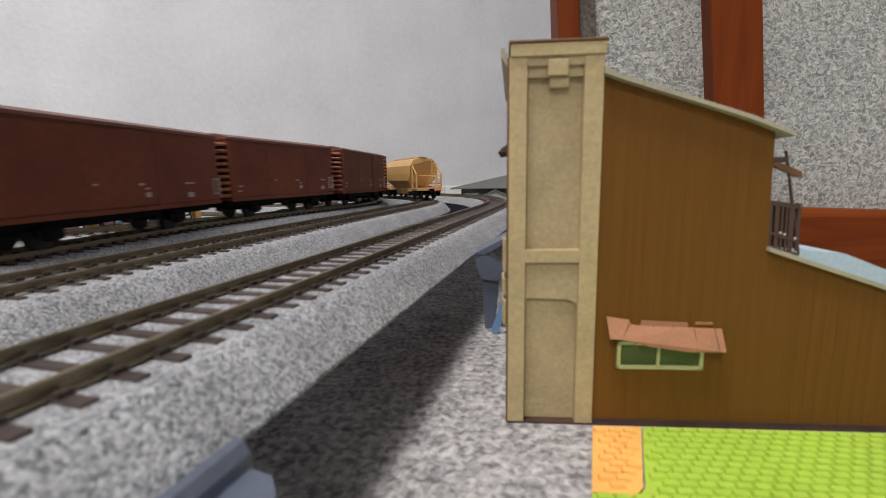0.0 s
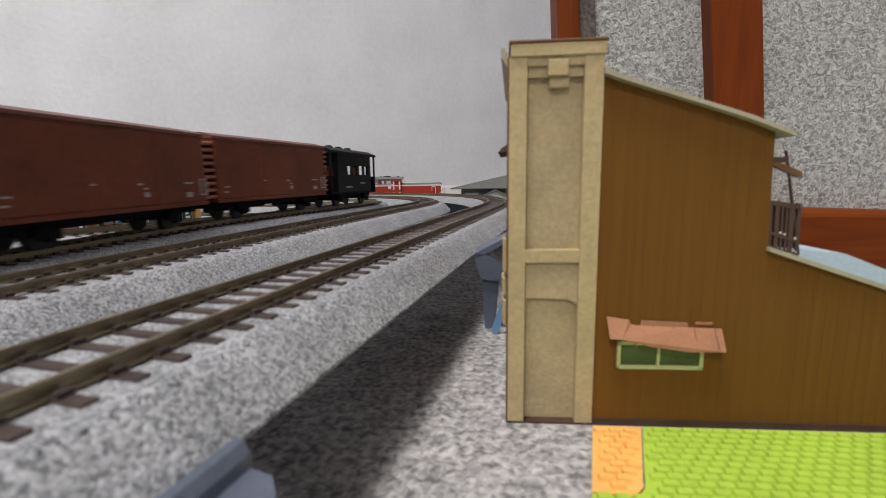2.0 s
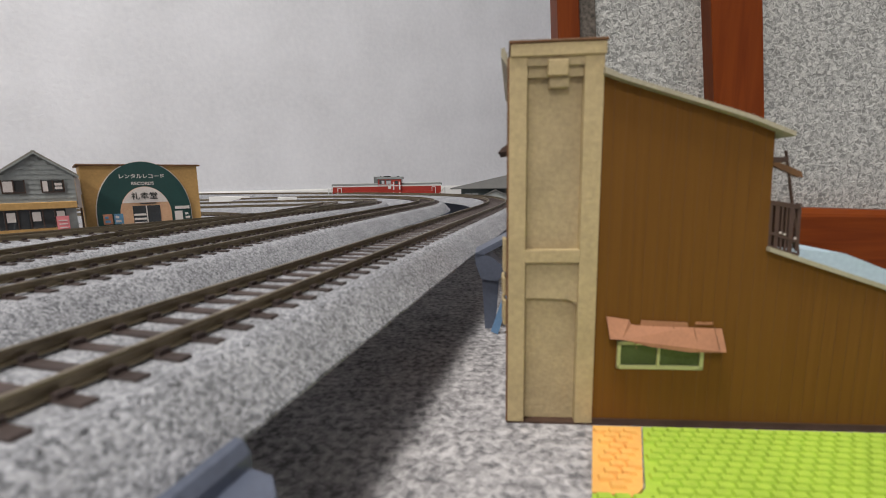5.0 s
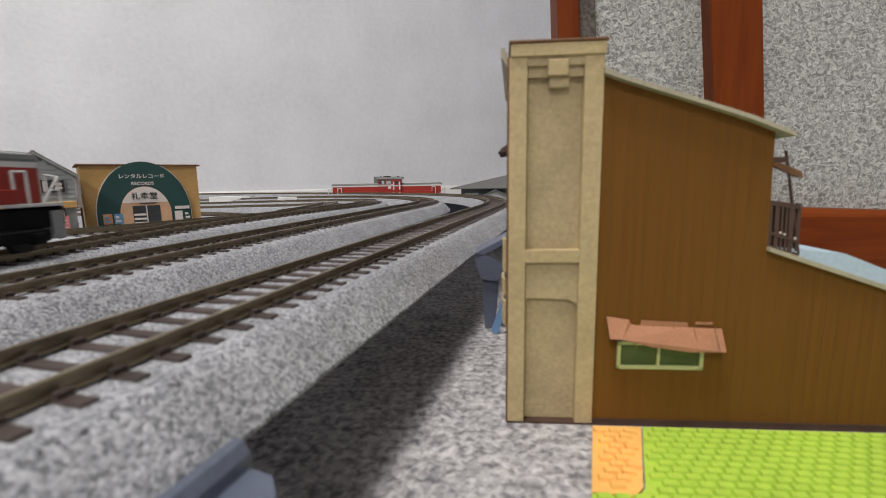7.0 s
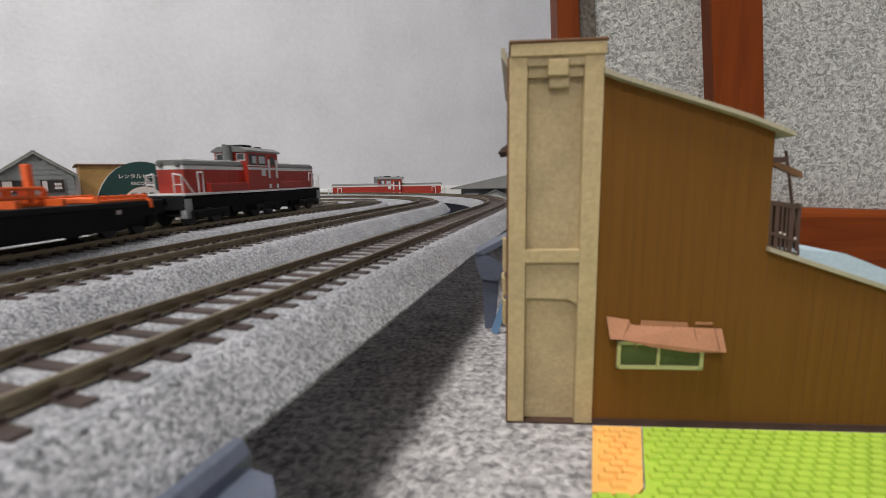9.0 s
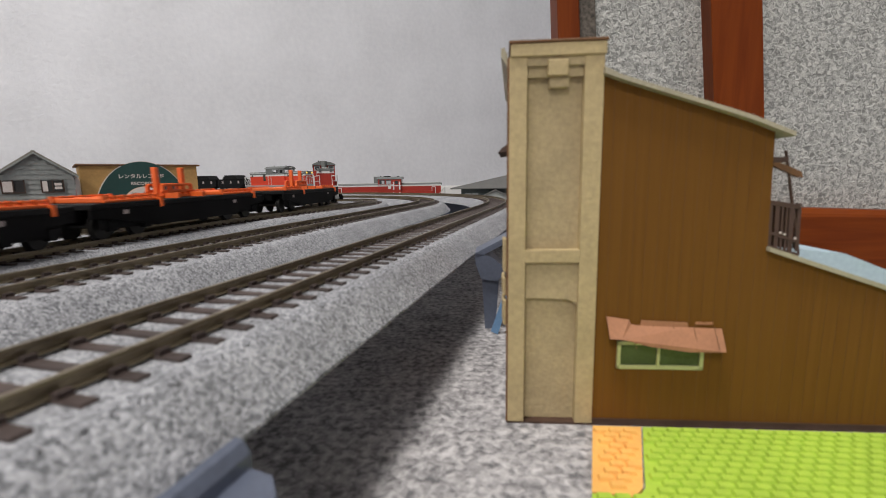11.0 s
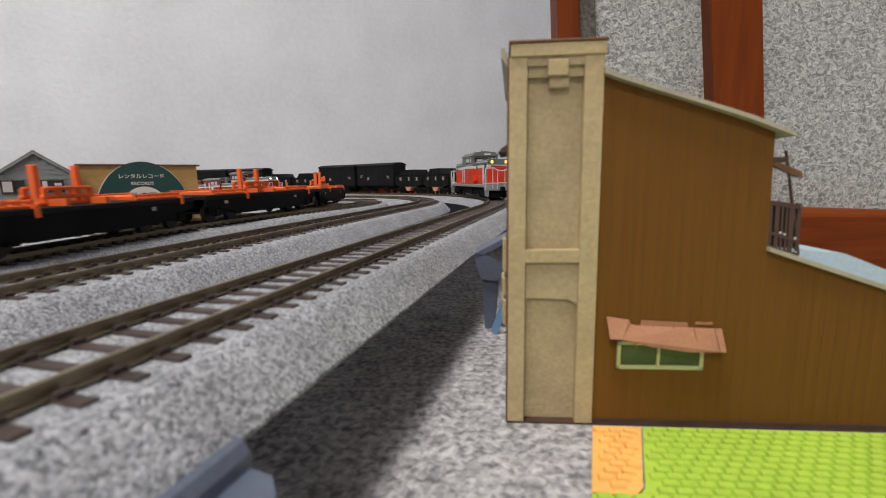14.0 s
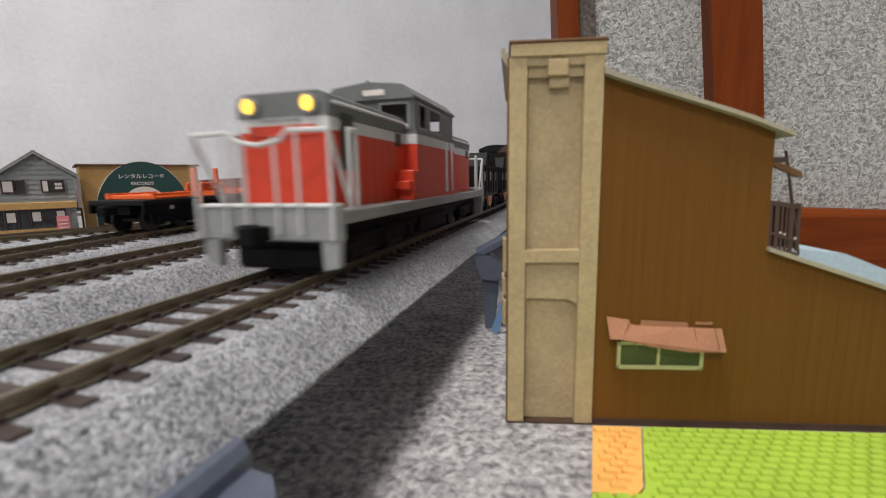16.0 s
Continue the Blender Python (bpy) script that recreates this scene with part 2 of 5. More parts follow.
def box(bm, x0, x1, y0, y1, z0, z1, bevel=0.0, m=None):
    r = bmesh.ops.create_cube(bm, size=1.0, matrix=Matrix.LocRotScale(((x0 + x1) / 2, (y0 + y1) / 2, (z0 + z1) / 2), None, (x1 - x0, y1 - y0, z1 - z0)))
    vs = r["verts"]
    if bevel:
        es = {e for v in vs for e in v.link_edges}
        out = bmesh.ops.bevel(bm, geom=list(es), offset=bevel, segments=1, affect="EDGES")
        vs = list({v for f in out["faces"] for v in f.verts} | {v for v in vs if v.is_valid})
    if m:
        bmesh.ops.transform(bm, matrix=m, verts=vs)
    return bm


def rod(bm, points, r=0.4, n=6):
    """A bent wire through points."""
    for a, b in zip(points, points[1:]):
        a, b = Vector(a), Vector(b)
        d = b - a
        q = d.to_track_quat("Z", "Y").to_matrix().to_4x4()
        bmesh.ops.create_cone(bm, cap_ends=True, segments=n, radius1=r, radius2=r, depth=d.length + r * 0.6, matrix=Matrix.Translation((a + b) / 2) @ q)
    return bm


def disc(bm, c, r, depth, axis="Y", n=20, r2=None):
    q = {"X": Matrix.Rotation(radians(90), 4, "Y"), "Y": Matrix.Rotation(radians(90), 4, "X"), "Z": Matrix.Identity(4)}[axis]
    bmesh.ops.create_cone(bm, cap_ends=True, segments=n, radius1=r, radius2=r if r2 is None else r2, depth=depth, matrix=Matrix.Translation(c) @ q)
    return bm


def prism(bm, outline, lo, hi, plane="XZ", at_=None):
    """A flat outline pushed through a thickness: XZ outlines along y, YZ outlines along x, XY along z."""
    def put(a, b, c):
        return {"XZ": (a, c, b), "YZ": (c, a, b), "XY": (a, b, c)}[plane]
    v0 = [bm.verts.new(put(a, b, lo)) for a, b in outline]
    v1 = [bm.verts.new(put(a, b, hi)) for a, b in outline]
    bm.faces.new(v0)
    bm.faces.new(list(reversed(v1)))
    n = len(outline)
    for i in range(n):
        bm.faces.new((v0[i], v1[i], v1[(i + 1) % n], v0[(i + 1) % n]))
    return bm


def B():
    return bmesh.new()


def thing(name, label, category, group="", kind=""):
    ob = new(name)
    ob.empty_display_size = 0.01
    return tagged(ob, label, category, group, kind)


def words(name, body, size, material, parent, m, label="", bold=0.0):
    """Raised lettering in the built-in font; size in millimetres; m is the pose in metres."""
    cu = bpy.data.curves.new(name, "FONT")
    cu.body, cu.size, cu.extrude, cu.align_x, cu.align_y, cu.offset = body, size / 1000, 0.00008, "CENTER", "CENTER", bold / 1000
    cu.resolution_u = 3
    tmp = bpy.data.objects.new(name, cu)
    scene.collection.objects.link(tmp)
    me = bpy.data.meshes.new_from_object(tmp.evaluated_get(bpy.context.evaluated_depsgraph_get()))
    bpy.data.objects.remove(tmp)
    me.materials.clear()
    me.materials.append(material)
    ob = new(name, me)
    ob.parent = parent
    ob.matrix_basis = m
    if label:
        ob["label"] = label
    return ob


# ---- paths of the tracks ----
# PATHS-BEGIN
def smooth_path(nodes, step=4.0):
    """A smooth line through plan nodes (x, y, drop below the eye), as evenly spaced points."""
    pts = [tuple(float(c) for c in n) for n in nodes]
    pts = [tuple(2 * a - b for a, b in zip(pts[0], pts[1]))] + pts + [tuple(2 * a - b for a, b in zip(pts[-1], pts[-2]))]
    dense = []
    for p0, p1, p2, p3 in zip(pts, pts[1:], pts[2:], pts[3:]):
        def gap(a, b):
            return max(1e-6, math.dist(a, b) ** 0.5)
        t0, t1 = 0.0, gap(p0, p1)
        t2 = t1 + gap(p1, p2)
        t3 = t2 + gap(p2, p3)
        for k in range(40):
            t = t1 + (t2 - t1) * k / 40
            row = []
            for a, b, c, d in zip(p0, p1, p2, p3):
                A1 = (t1 - t) / (t1 - t0) * a + (t - t0) / (t1 - t0) * b
                A2 = (t2 - t) / (t2 - t1) * b + (t - t1) / (t2 - t1) * c
                A3 = (t3 - t) / (t3 - t2) * c + (t - t2) / (t3 - t2) * d
                B1 = (t2 - t) / (t2 - t0) * A1 + (t - t0) / (t2 - t0) * A2
                B2 = (t3 - t) / (t3 - t1) * A2 + (t - t1) / (t3 - t1) * A3
                row.append((t2 - t) / (t2 - t1) * B1 + (t - t1) / (t2 - t1) * B2)
            dense.append(tuple(row))
    dense.append(pts[-2])
    out, rest = [dense[0]], step
    for a, b in zip(dense, dense[1:]):
        d = math.dist(a[:2], b[:2])
        pos = 0.0
        while d - pos >= rest:
            pos += rest
            out.append(tuple(u + (w - u) * pos / d for u, w in zip(a, b)))
            rest = step
        rest -= d - pos
    return out


STEP = 4.0
LOOP_LEFT = [(-760, 1050), (-950, 990), (-1090, 850), (-1150, 620), (-1160, 300), (-1160, -300), (-1160, -2500)]
def graded(rows):
    """The main line along the shops lies on a gentle grade."""
    out = []
    for x, y, drop in rows:
        k = 1.0 if x < -250 else 1 + float(np.interp(y, (60, 150, 250, 340, 400, 480), (0.0, 0.04, 0.0, -0.035, -0.03, 0.0)))
        out.append((x * k, y * k, drop * k))
    return out


NEAR_TRACK = smooth_path([(-555, -1667, 22.9), (-410, -1167, 22.9), (-265, -667, 22.9), (-120, -167, 22.9), (-42.2, 101.5, 22.9), (-4.2, 232.6, 22.9), (26.2, 337, 22.9), (44, 400, 22.9),
                          (56, 455, 22.9), (61, 520, 22.9), (52, 600, 22.9), (16, 688, 22.9), (-62, 785, 22.9), (-190, 885, 22.9), (-370, 980, 22.9), (-560, 1040, 22.9)]
                         + [(x, y, 22.9) for x, y in LOOP_LEFT])
MIDDLE_TRACK = smooth_path([(-350, -1080, 23), (-230, -500, 23), (-150, -70, 23), (-109, 115, 23), (-92, 188, 23), (-75, 258, 23), (-52, 345, 23), (-33, 415, 23), (-21, 468, 23), (-18, 520, 23), (-29, 572, 23),
                            (-60, 630, 23), (-112, 695, 23.5), (-200, 772, 25), (-320, 848, 28), (-470, 912, 32), (-640, 950, 36), (-800, 935, 38), (-940, 850, 40), (-1030, 700, 43), (-1075, 450, 43), (-1080, -2500, 43)])
FAR_TRACK = smooth_path(graded([(-705, -1785, 23), (-530, -1167, 23), (-385, -667, 23), (-240, -170, 23), (-178, 0, 23), (-160, 88, 23), (-156, 155, 23), (-152, 225, 23), (-144, 290, 23), (-132, 355, 23), (-124, 415, 23), (-124, 478, 23), (-139, 550, 25), (-172, 614, 29),
                         (-225, 668, 33), (-310, 722, 36), (-440, 776, 40), (-600, 805, 42), (-740, 785, 43), (-850, 710, 44), (-920, 560, 44), (-930, 200, 44), (-930, -2500, 44)]))
SIDING_TRACK = smooth_path([(-520, -240, 24), (-300, 108, 24), (-220, 221, 24), (-178, 284, 24), (-150, 337, 24), (-134, 378, 24)])
OUTER_FAR_TRACK = smooth_path(graded([(-1160, -3100, 23), (-885, -2167, 23), (-595, -1167, 23), (-450, -667, 23), (-300, -170, 23), (-195, 0, 23), (-163, 88, 23), (-156, 155, 23), (-152, 225, 23), (-143, 290, 23), (-129, 345, 23), (-112, 395, 23), (-95, 440, 23), (-85, 485, 23), (-88, 540, 23.3), (-110, 605, 24.5),
                               (-155, 664, 26.5), (-225, 724, 29), (-320, 784, 32), (-470, 845, 36), (-640, 876, 40), (-780, 855, 42), (-900, 770, 44), (-980, 600, 44), (-1005, 200, 44), (-1005, -2500, 44)]))
YARD_TRACK = smooth_path([(-262, 560, 38), (-330, 590, 38), (-420, 610, 38), (-560, 612, 38), (-760, 600, 38)])


def along(path, s):
    """Plan point s millimetres along a path (beyond its ends it runs straight on)."""
    f = s / STEP
    i = min(max(int(math.floor(f)), 0), len(path) - 2)
    a, b = path[i], path[i + 1]
    return tuple(u + (w - u) * (f - i) for u, w in zip(a, b))
# PATHS-END


# ---- room ----
def room():
    b = B()
    box(b, -3600, 3400, -5600, 3200, -40, 0)
    tagged(part("floor", b, CARPET), "grey mottled loop-pile carpet floor", "floor", kind="structure")
    # long papered wall, a little turned to the tracks
    w = B()
    box(w, -4200, 3600, 0, 120, 0, 2420)
    wall = tagged(part("wall_north", w, WALLPAPER), "pale grey embossed wallpaper wall", "wall", kind="structure")
    at(wall, 0, 1720, 0, 27)
    sk = B()
    prism(sk, [(0, 0), (-9, 0), (-9, 36), (-6, 41), (0, 41)], -4200, 3600, "YZ")
    at(tagged(part("baseboard", sk, SKIRT), "white painted baseboard along the wall", "baseboard", kind="structure"), 0, 1718, 0, 27)
    for name, x0, x1, y0, y1 in (("wall_west", -2300, -2200, -3500, 2400), ("wall_east", 1900, 2000, -3500, 3100), ("wall_south", -2200, 1900, -3500, -3400)):
        b = B()
        box(b, x0, x1, y0, y1, 0, 2420)
        tagged(part(name, b, WALLPAPER), "pale grey embossed wallpaper wall", "wall", kind="structure")
    b = B()
    box(b, -3600, 3400, -5600, 3200, 2420, 2460)
    tagged(part("ceiling", b, CEILING), "plain off-white ceiling", "ceiling", kind="structure")
    # housings for both lamps; the second lamp is only an added fill
    for where in LAMPS_AT:
        lamp = thing("ceiling_lamp", "round flat white ceiling lamp", "lamp", "ceiling lamps")
        at(lamp, where[0] * 1000, where[1] * 1000, 2420)
        b = B()
        disc(b, (0, 0, -30), 300, 60, "Z", 48)
        part("housing", b, SKIRT, lamp)


room()


def folding_screen():
    """Red-brown wooden frame with mottled paper panels, close behind the shop."""
    t = thing("panel_screen", "red-brown wooden panel screen with mottled grey paper", "screen")
    at(t, 74, 306, 0, -2.0)
    def lean(bm, k):
        """Uprights run a little out of plumb."""
        for v in bm.verts:
            v.co.x -= k * (v.co.z - 110)
        return bm
    b = B()
    box(b, 26, 520, 8, 14, 30, 560)
    part("paper_panel", b, PANEL, t, "mottled grey textured paper")
    b = B()
    lean(box(b, 5.4, 19.6, -2, 20, 0, 560, 1.0), 0.055)
    part("door_post", b, RED_WOOD, t, "dark red-brown varnished post")
    b = B()
    lean(box(b, 20.0, 32.0, 2, 16, 0, 560, 0.4), 0.075)
    part("panel_edge", b, DARK_EDGE, t, "speckled brown panel edge")
    b = B()
    lean(prism(b, [(104.3, 8), (101.5, -8.2), (102.1, -9), (132.2, -9), (132.9, -8.2), (135.5, 8)], 30, 560, "XY"), 0.108)
    part("upright", b, RED_WOOD, t)
    b = B()
    prism(b, [(-14, 0), (-14, 38), (-13, 40), (-9, 43.4), (8, 43.4), (8, 0)], 150, 520, "YZ")
    for v in b.verts:
        v.co.z -= max(0.0, v.co.z - 30) * (v.co.x - 160) * 0.0035
    part("bottom_rail", b, RED_WOOD_FLAT, t)
    b = B()
    box(b, 26, 150, -2, 8, 0, 42, 0.6)
    part("bottom_rail", b, RED_WOOD_FLAT, t)


folding_screen()


# ---- track ----
def frames_along(path, s0, s1, step):
    n = max(2, int(round((s1 - s0) / step)) + 1)
    out = []
    for i in range(n):
        s = s0 + (s1 - s0) * i / (n - 1)
        a, c, b = along(path, s - 3), along(path, s), along(path, s + 3)
        dx, dy = b[0] - a[0], b[1] - a[1]
        l = math.hypot(dx, dy)
        out.append((c[0], c[1], FLOOR_TO_EYE - c[2], dx / l, dy / l))
    return out


def sweep(bm, fr, profile, jitter=0.0, closed=True, rnd=None):
    """Profile (right offset, height) carried along frames."""
    rows = []
    for x, y, z, dx, dy in fr:
        row = []
        for o, h in profile:
            j = (rnd.uniform(-jitter, jitter), rnd.uniform(-jitter, jitter)) if jitter else (0, 0)
            o2, h2 = o + j[0], h + j[1]
            row.append(bm.verts.new((x + dy * o2, y - dx * o2, z + h2)))
        rows.append(row)
    n = len(profile)
    for a, b in zip(rows, rows[1:]):
        for i in range(n if closed else n - 1):
            bm.faces.new((a[i], a[(i + 1) % n], b[(i + 1) % n], b[i]))
    if closed:
        bm.faces.new(rows[0])
        bm.faces.new(list(reversed(rows[-1])))
    return bm


RAIL_PROFILE = [(-0.45, 0), (0.45, 0), (0.45, -0.7), (0.18, -0.9), (0.18, -1.9), (0.95, -2.1), (0.95, -2.4), (-0.95, -2.4), (-0.95, -2.1), (-0.18, -1.9), (-0.18, -0.9), (-0.45, -0.7)]


def sleeper_mesh():
    b = B()
    box(b, -14.6, 14.6, -1.15, 1.15, -4.2, -2.4, 0.15)
    for o in (-8.7, 8.7):
        for k in (-1.45, 1.45):
            box(b, o + k - 0.55, o + k + 0.55, -1.0, 1.0, -2.4, -1.55)
    bmesh.ops.scale(b, vec=(0.001, 0.001, 0.001), verts=b.verts)
    me = bpy.data.meshes.new("sleeper")
    bmesh.ops.recalc_face_normals(b, faces=b.faces)
    b.to_mesh(me)
    b.free()
    me.materials.append(SLEEPER)
    return me


SLEEPER_MESH = sleeper_mesh()


def stones(rnd, fr_of, s0, s1, count, zone, size, skip):
    """Loose ballast chips on the bed, one joined mesh."""
    verts, faces = [], []
    for _ in range(count):
        s = rnd.uniform(s0, s1)
        o, h = zone(rnd)
        if skip(s, o):
            continue
        x, y, z, dx, dy = fr_of(s)
        r = rnd.uniform(*size)
        px_, py_, pz_ = x + dy * o, y - dx * o, z + h
        a0 = rnd.uniform(0, 6.28)
        k = len(verts)
        for j in range(4):
            a = a0 + j * 1.571 + rnd.uniform(-0.3, 0.3)
            verts.append(((px_ + r * math.cos(a)) / 1000, (py_ + r * math.sin(a)) / 1000, (pz_ - r * 0.5) / 1000))
        verts.append(((px_ + rnd.uniform(-r, r) * 0.4) / 1000, (py_ + rnd.uniform(-r, r) * 0.4) / 1000, (pz_ + r * rnd.uniform(0.5, 0.9)) / 1000))
        faces += [(k, k + 1, k + 4), (k + 1, k + 2, k + 4), (k + 2, k + 3, k + 4), (k + 3, k, k + 4)]
    me = bpy.data.meshes.new("loose_ballast")
    me.from_pydata(verts, [], faces)
    me.materials.append(BALLAST)
    return me


def track(label, path, s0, s1, near0, near1, pitch=6.9, chips=0):
    t = thing("model_track", label, "railway track", "model tracks", "structure")
    rnd = random.Random(int(s0 + s1))
    fr = frames_along(path, s0, s1, 5)
    b = B()
    half = [(17.0, -2.95), (18.8, -3.3), (20.2, -4.4), (22.4, -6.8), (24.6, -9.2), (26.4, -11.2), (26.9, -11.8)]
    prof = [(-u, v) for u, v in reversed(half)] + [(-12, -2.85), (-6, -2.95), (0, -2.85), (6, -2.95), (12, -2.85)] + half
    sweep(b, fr, prof, 0.16, True, rnd)
    bed = part("roadbed", b, BALLAST, t, "grey ballasted plastic roadbed", True)
    for p in bed.data.polygons:
        p.use_smooth = p.normal.z > 0.1
    for o in (-8.7, 8.7):
        b = B()
        sweep(b, fr, [(o + u, v) for u, v in RAIL_PROFILE])
        part("rail", b, RAIL, t, "dull nickel-silver rail")
    n = int((s1 - s0) / pitch)
    verts, faces = [], []
    for i in range(n):
        s = s0 + (i + 0.5) * pitch
        x, y, z, dx, dy = frames_along(path, s, s + 0.01, 1)[0]
        m = pose(x / 1000, y / 1000, z / 1000, 0, 0, math.degrees(math.atan2(dy, dx)) - 90)
        if near0 <= s <= near1:
            ob = new("sleeper", SLEEPER_MESH)
            ob.parent, ob.matrix_basis = t, m
        else:
            k = len(verts)
            verts += [m @ Vector((u * 0.0148, w * 0.0013, h)) for h in (-0.0042, -0.0024) for u, w in ((-1, -1), (1, -1), (1, 1), (-1, 1))]
            faces += [(k + 4, k + 5, k + 6, k + 7), (k, k + 3, k + 2, k + 1)] + [(k + j, k + (j + 1) % 4, k + 4 + (j + 1) % 4, k + 4 + j) for j in range(4)]
    if verts:
        me = bpy.data.meshes.new("far_sleepers")
        me.from_pydata(verts, [], faces)
        me.materials.append(SLEEPER)
        ob = new("far_sleepers", me)
        ob.parent = t
        tagged(ob, kind="stuff")
    if chips:
        def fr_of(s):
            return frames_along(path, s, s + 0.01, 1)[0]

        def zone(r):
            o = r.uniform(-26.6, 26.6)
            a = abs(o)
            h = -3.0 if a < 18.8 else -3.4 - (a - 18.8) * 1.04
            return o, h

        def skip(s, o):
            k = ((s - s0) / pitch) % 1.0
            return abs(o) < 15.5 and (abs(k - 0.5) < 0.27 or abs(abs(o) - 8.7) < 2.2)
        ob = new("loose_ballast", stones(rnd, fr_of, near0, near1, chips, zone, (0.22, 0.5), skip))
        ob.parent = t
        tagged(ob, "grey ballast chips", kind="stuff")
    return t


def nearest(path, x, y):
    """Distance along the path of its point nearest to a plan point."""
    return STEP * min(range(len(path)), key=lambda i: math.dist(path[i][:2], (x, y)))


S_NEAR, S_MIDDLE = 0.0, 0.0
S_FAR = nearest(FAR_TRACK, -156, 155) - 1656.0
S_OUTER = nearest(OUTER_FAR_TRACK, -156, 155) - 1656.0
track("nearest model track with brown sleepers on grey ballast", NEAR_TRACK, 1560, 6300, 1760, 2250, chips=34000)
track("middle model track with brown sleepers on grey ballast", MIDDLE_TRACK, 900, 5300, 1180, 1640, chips=14000)
track("model track along the shops, grey ballasted", OUTER_FAR_TRACK, 40, 3000 + S_OUTER, 1620 + S_OUTER, 2000 + S_OUTER, chips=8000)
track("inner curved model track on grey ballast", FAR_TRACK, 20, 1600 + S_FAR, 0, 0)
track("inner curved model track on grey ballast", FAR_TRACK, 1860 + S_FAR, 3000 + S_FAR, 1860 + S_FAR, 1900 + S_FAR)
track("model siding track beside the shops", SIDING_TRACK, 200, 700, 480, 690)
track("model yard track on the carpet side", YARD_TRACK, 0, 480, 0, 60)


def pier(x, y, rz, h, label):
    t = thing("track_pier", label, "pier", "track piers")
    at(t, x, y, 0, rz)
    b = B()
    prism(b, [(-34, 0), (34, 0), (31, 4), (-31, 4)], -16, 16)
    part("foot", b, PIER, t)
    b = B()
    prism(b, [(-20, 4), (20, 4), (16, h - 9), (24, h - 6), (-24, h - 6), (-16, h - 9)], -9, 9)
    part("column", b, PIER, t)
    b = B()
    prism(b, [(-24, h - 7), (24, h - 7), (30, h - 4), (30, h + 0.8), (27.6, h + 0.8), (27.2, h - 0.1), (-27.2, h - 0.1), (-27.6, h + 0.8), (-30, h + 0.8), (-30, h - 4)], -12, 12)
    part("cap", b, PIER, t)
    for k in (-1, 1):
        b = B()
        prism(b, [(k * 16, h - 20), (k * 27, h - 5), (k * 22, h - 5), (k * 14, h - 16)], -5, 5)
        part("bracket", b, PIER, t)
    return t


T1_TURN = -16.2
H_BED = FLOOR_TO_EYE - 22.9 - 11.9


def edge_post(x, y, rz):
    """Slim post with a faceted head that grips the side of the roadbed."""
    t = thing("edge_post", "blue-grey plastic post at the roadbed's edge", "pier", "track piers")
    at(t, x, y, 0, rz)
    b = B()
    prism(b, [(-1.6, 0), (3.0, 0), (4.4, 22), (-3.0, 24)], -5, 7)
    part("column", b, PIER, t)
    b = B()
    prism(b, [(-5.6, 29.5), (-3.2, 23.0), (3.9, 22.0), (7.8, 27.6), (0.8, 33.0), (-5.4, 34.2)], -7, 9)
    part("head", b, PIER, t)
    b = B()
    prism(b, [(-6.0, 31.6), (-5.6, 34.4), (9, 42.0), (9, 39.6), (-4.6, 32.2)], -7, 9)
    part("lip", b, PIER, t)


edge_post(20.2, 194, -6)
def near_pier(x, y, rz, h):
    """The pier nearest to the camera: rounded lip at the bed's edge, a groove and a lower clip plate."""
    t = thing("track_pier", "blue-grey plastic track pier with a clip plate", "pier", "track piers")
    at(t, x, y, 0, rz)
    b = B()
    prism(b, [(-34, 0), (34, 0), (31, 4), (-31, 4)], -16, 10)
    part("foot", b, PIER, t)
    b = B()
    prism(b, [(-20, 4), (20, 4), (16, h - 9), (24, h - 6), (-24, h - 6), (-16, h - 9)], -14, 8)
    part("column", b, PIER, t)
    b = B()
    prism(b, [(-25, h - 7), (25, h - 7), (26.6, h - 3.5), (26.6, h - 0.1), (-26.6, h - 0.1), (-26.6, h - 3.5)], -34, 10)
    part("cap", b, PIER, t)
    for k in (-1, 1):
        b = B()
        prism(b, [(k * 25.0, h - 3), (k * 25.6, h + 1.4), (k * 26.6, h + 2.2), (k * 27.8, h + 1.9), (k * 28.8, h + 0.4), (k * 29.0, h - 3)], -36, 11.0)
        part("lip", b, PIER, t)
        b = B()
        prism(b, [(k * 26.0, -36), (k * 35.6, -36), (k * 35.6, 6.8), (k * 32.8, 9.8), (k * 26.0, 10.8)], h - 3.4, h - 1.4, "XY")
        part("clip_plate", b, PIER, t)


near_pier(-56, 50, T1_TURN, H_BED)


def support(path, s):
    """A pier where the track runs high, a low riser block where it runs near the carpet."""
    x, y, z, dx, dy = frames_along(path, s, s + 0.01, 1)[0]
    turn, h = math.degrees(math.atan2(dy, dx)) - 90, z - 11.9
    if h > 20:
        pier(x, y, turn, h, "blue-grey plastic track pier on the carpet")
    else:
        t = thing("track_riser", "low blue-grey plastic riser under a track", "pier", "track piers")
        at(t, x, y, 0, turn)
        b = B()
        box(b, -20, 20, -12, 12, 0, h + 0.3, 0.6)
        part("block", b, PIER, t)


for path, first, last in ((NEAR_TRACK, 2200, 6300), (MIDDLE_TRACK, 1230, 5300), (OUTER_FAR_TRACK, 100, 3000 + S_OUTER), (FAR_TRACK, 60, 1560 + S_FAR), (FAR_TRACK, 2050 + S_FAR, 3000 + S_FAR), (YARD_TRACK, 40, 460)):
    s = first
    while s <= last:
        support(path, s)
        s += 245

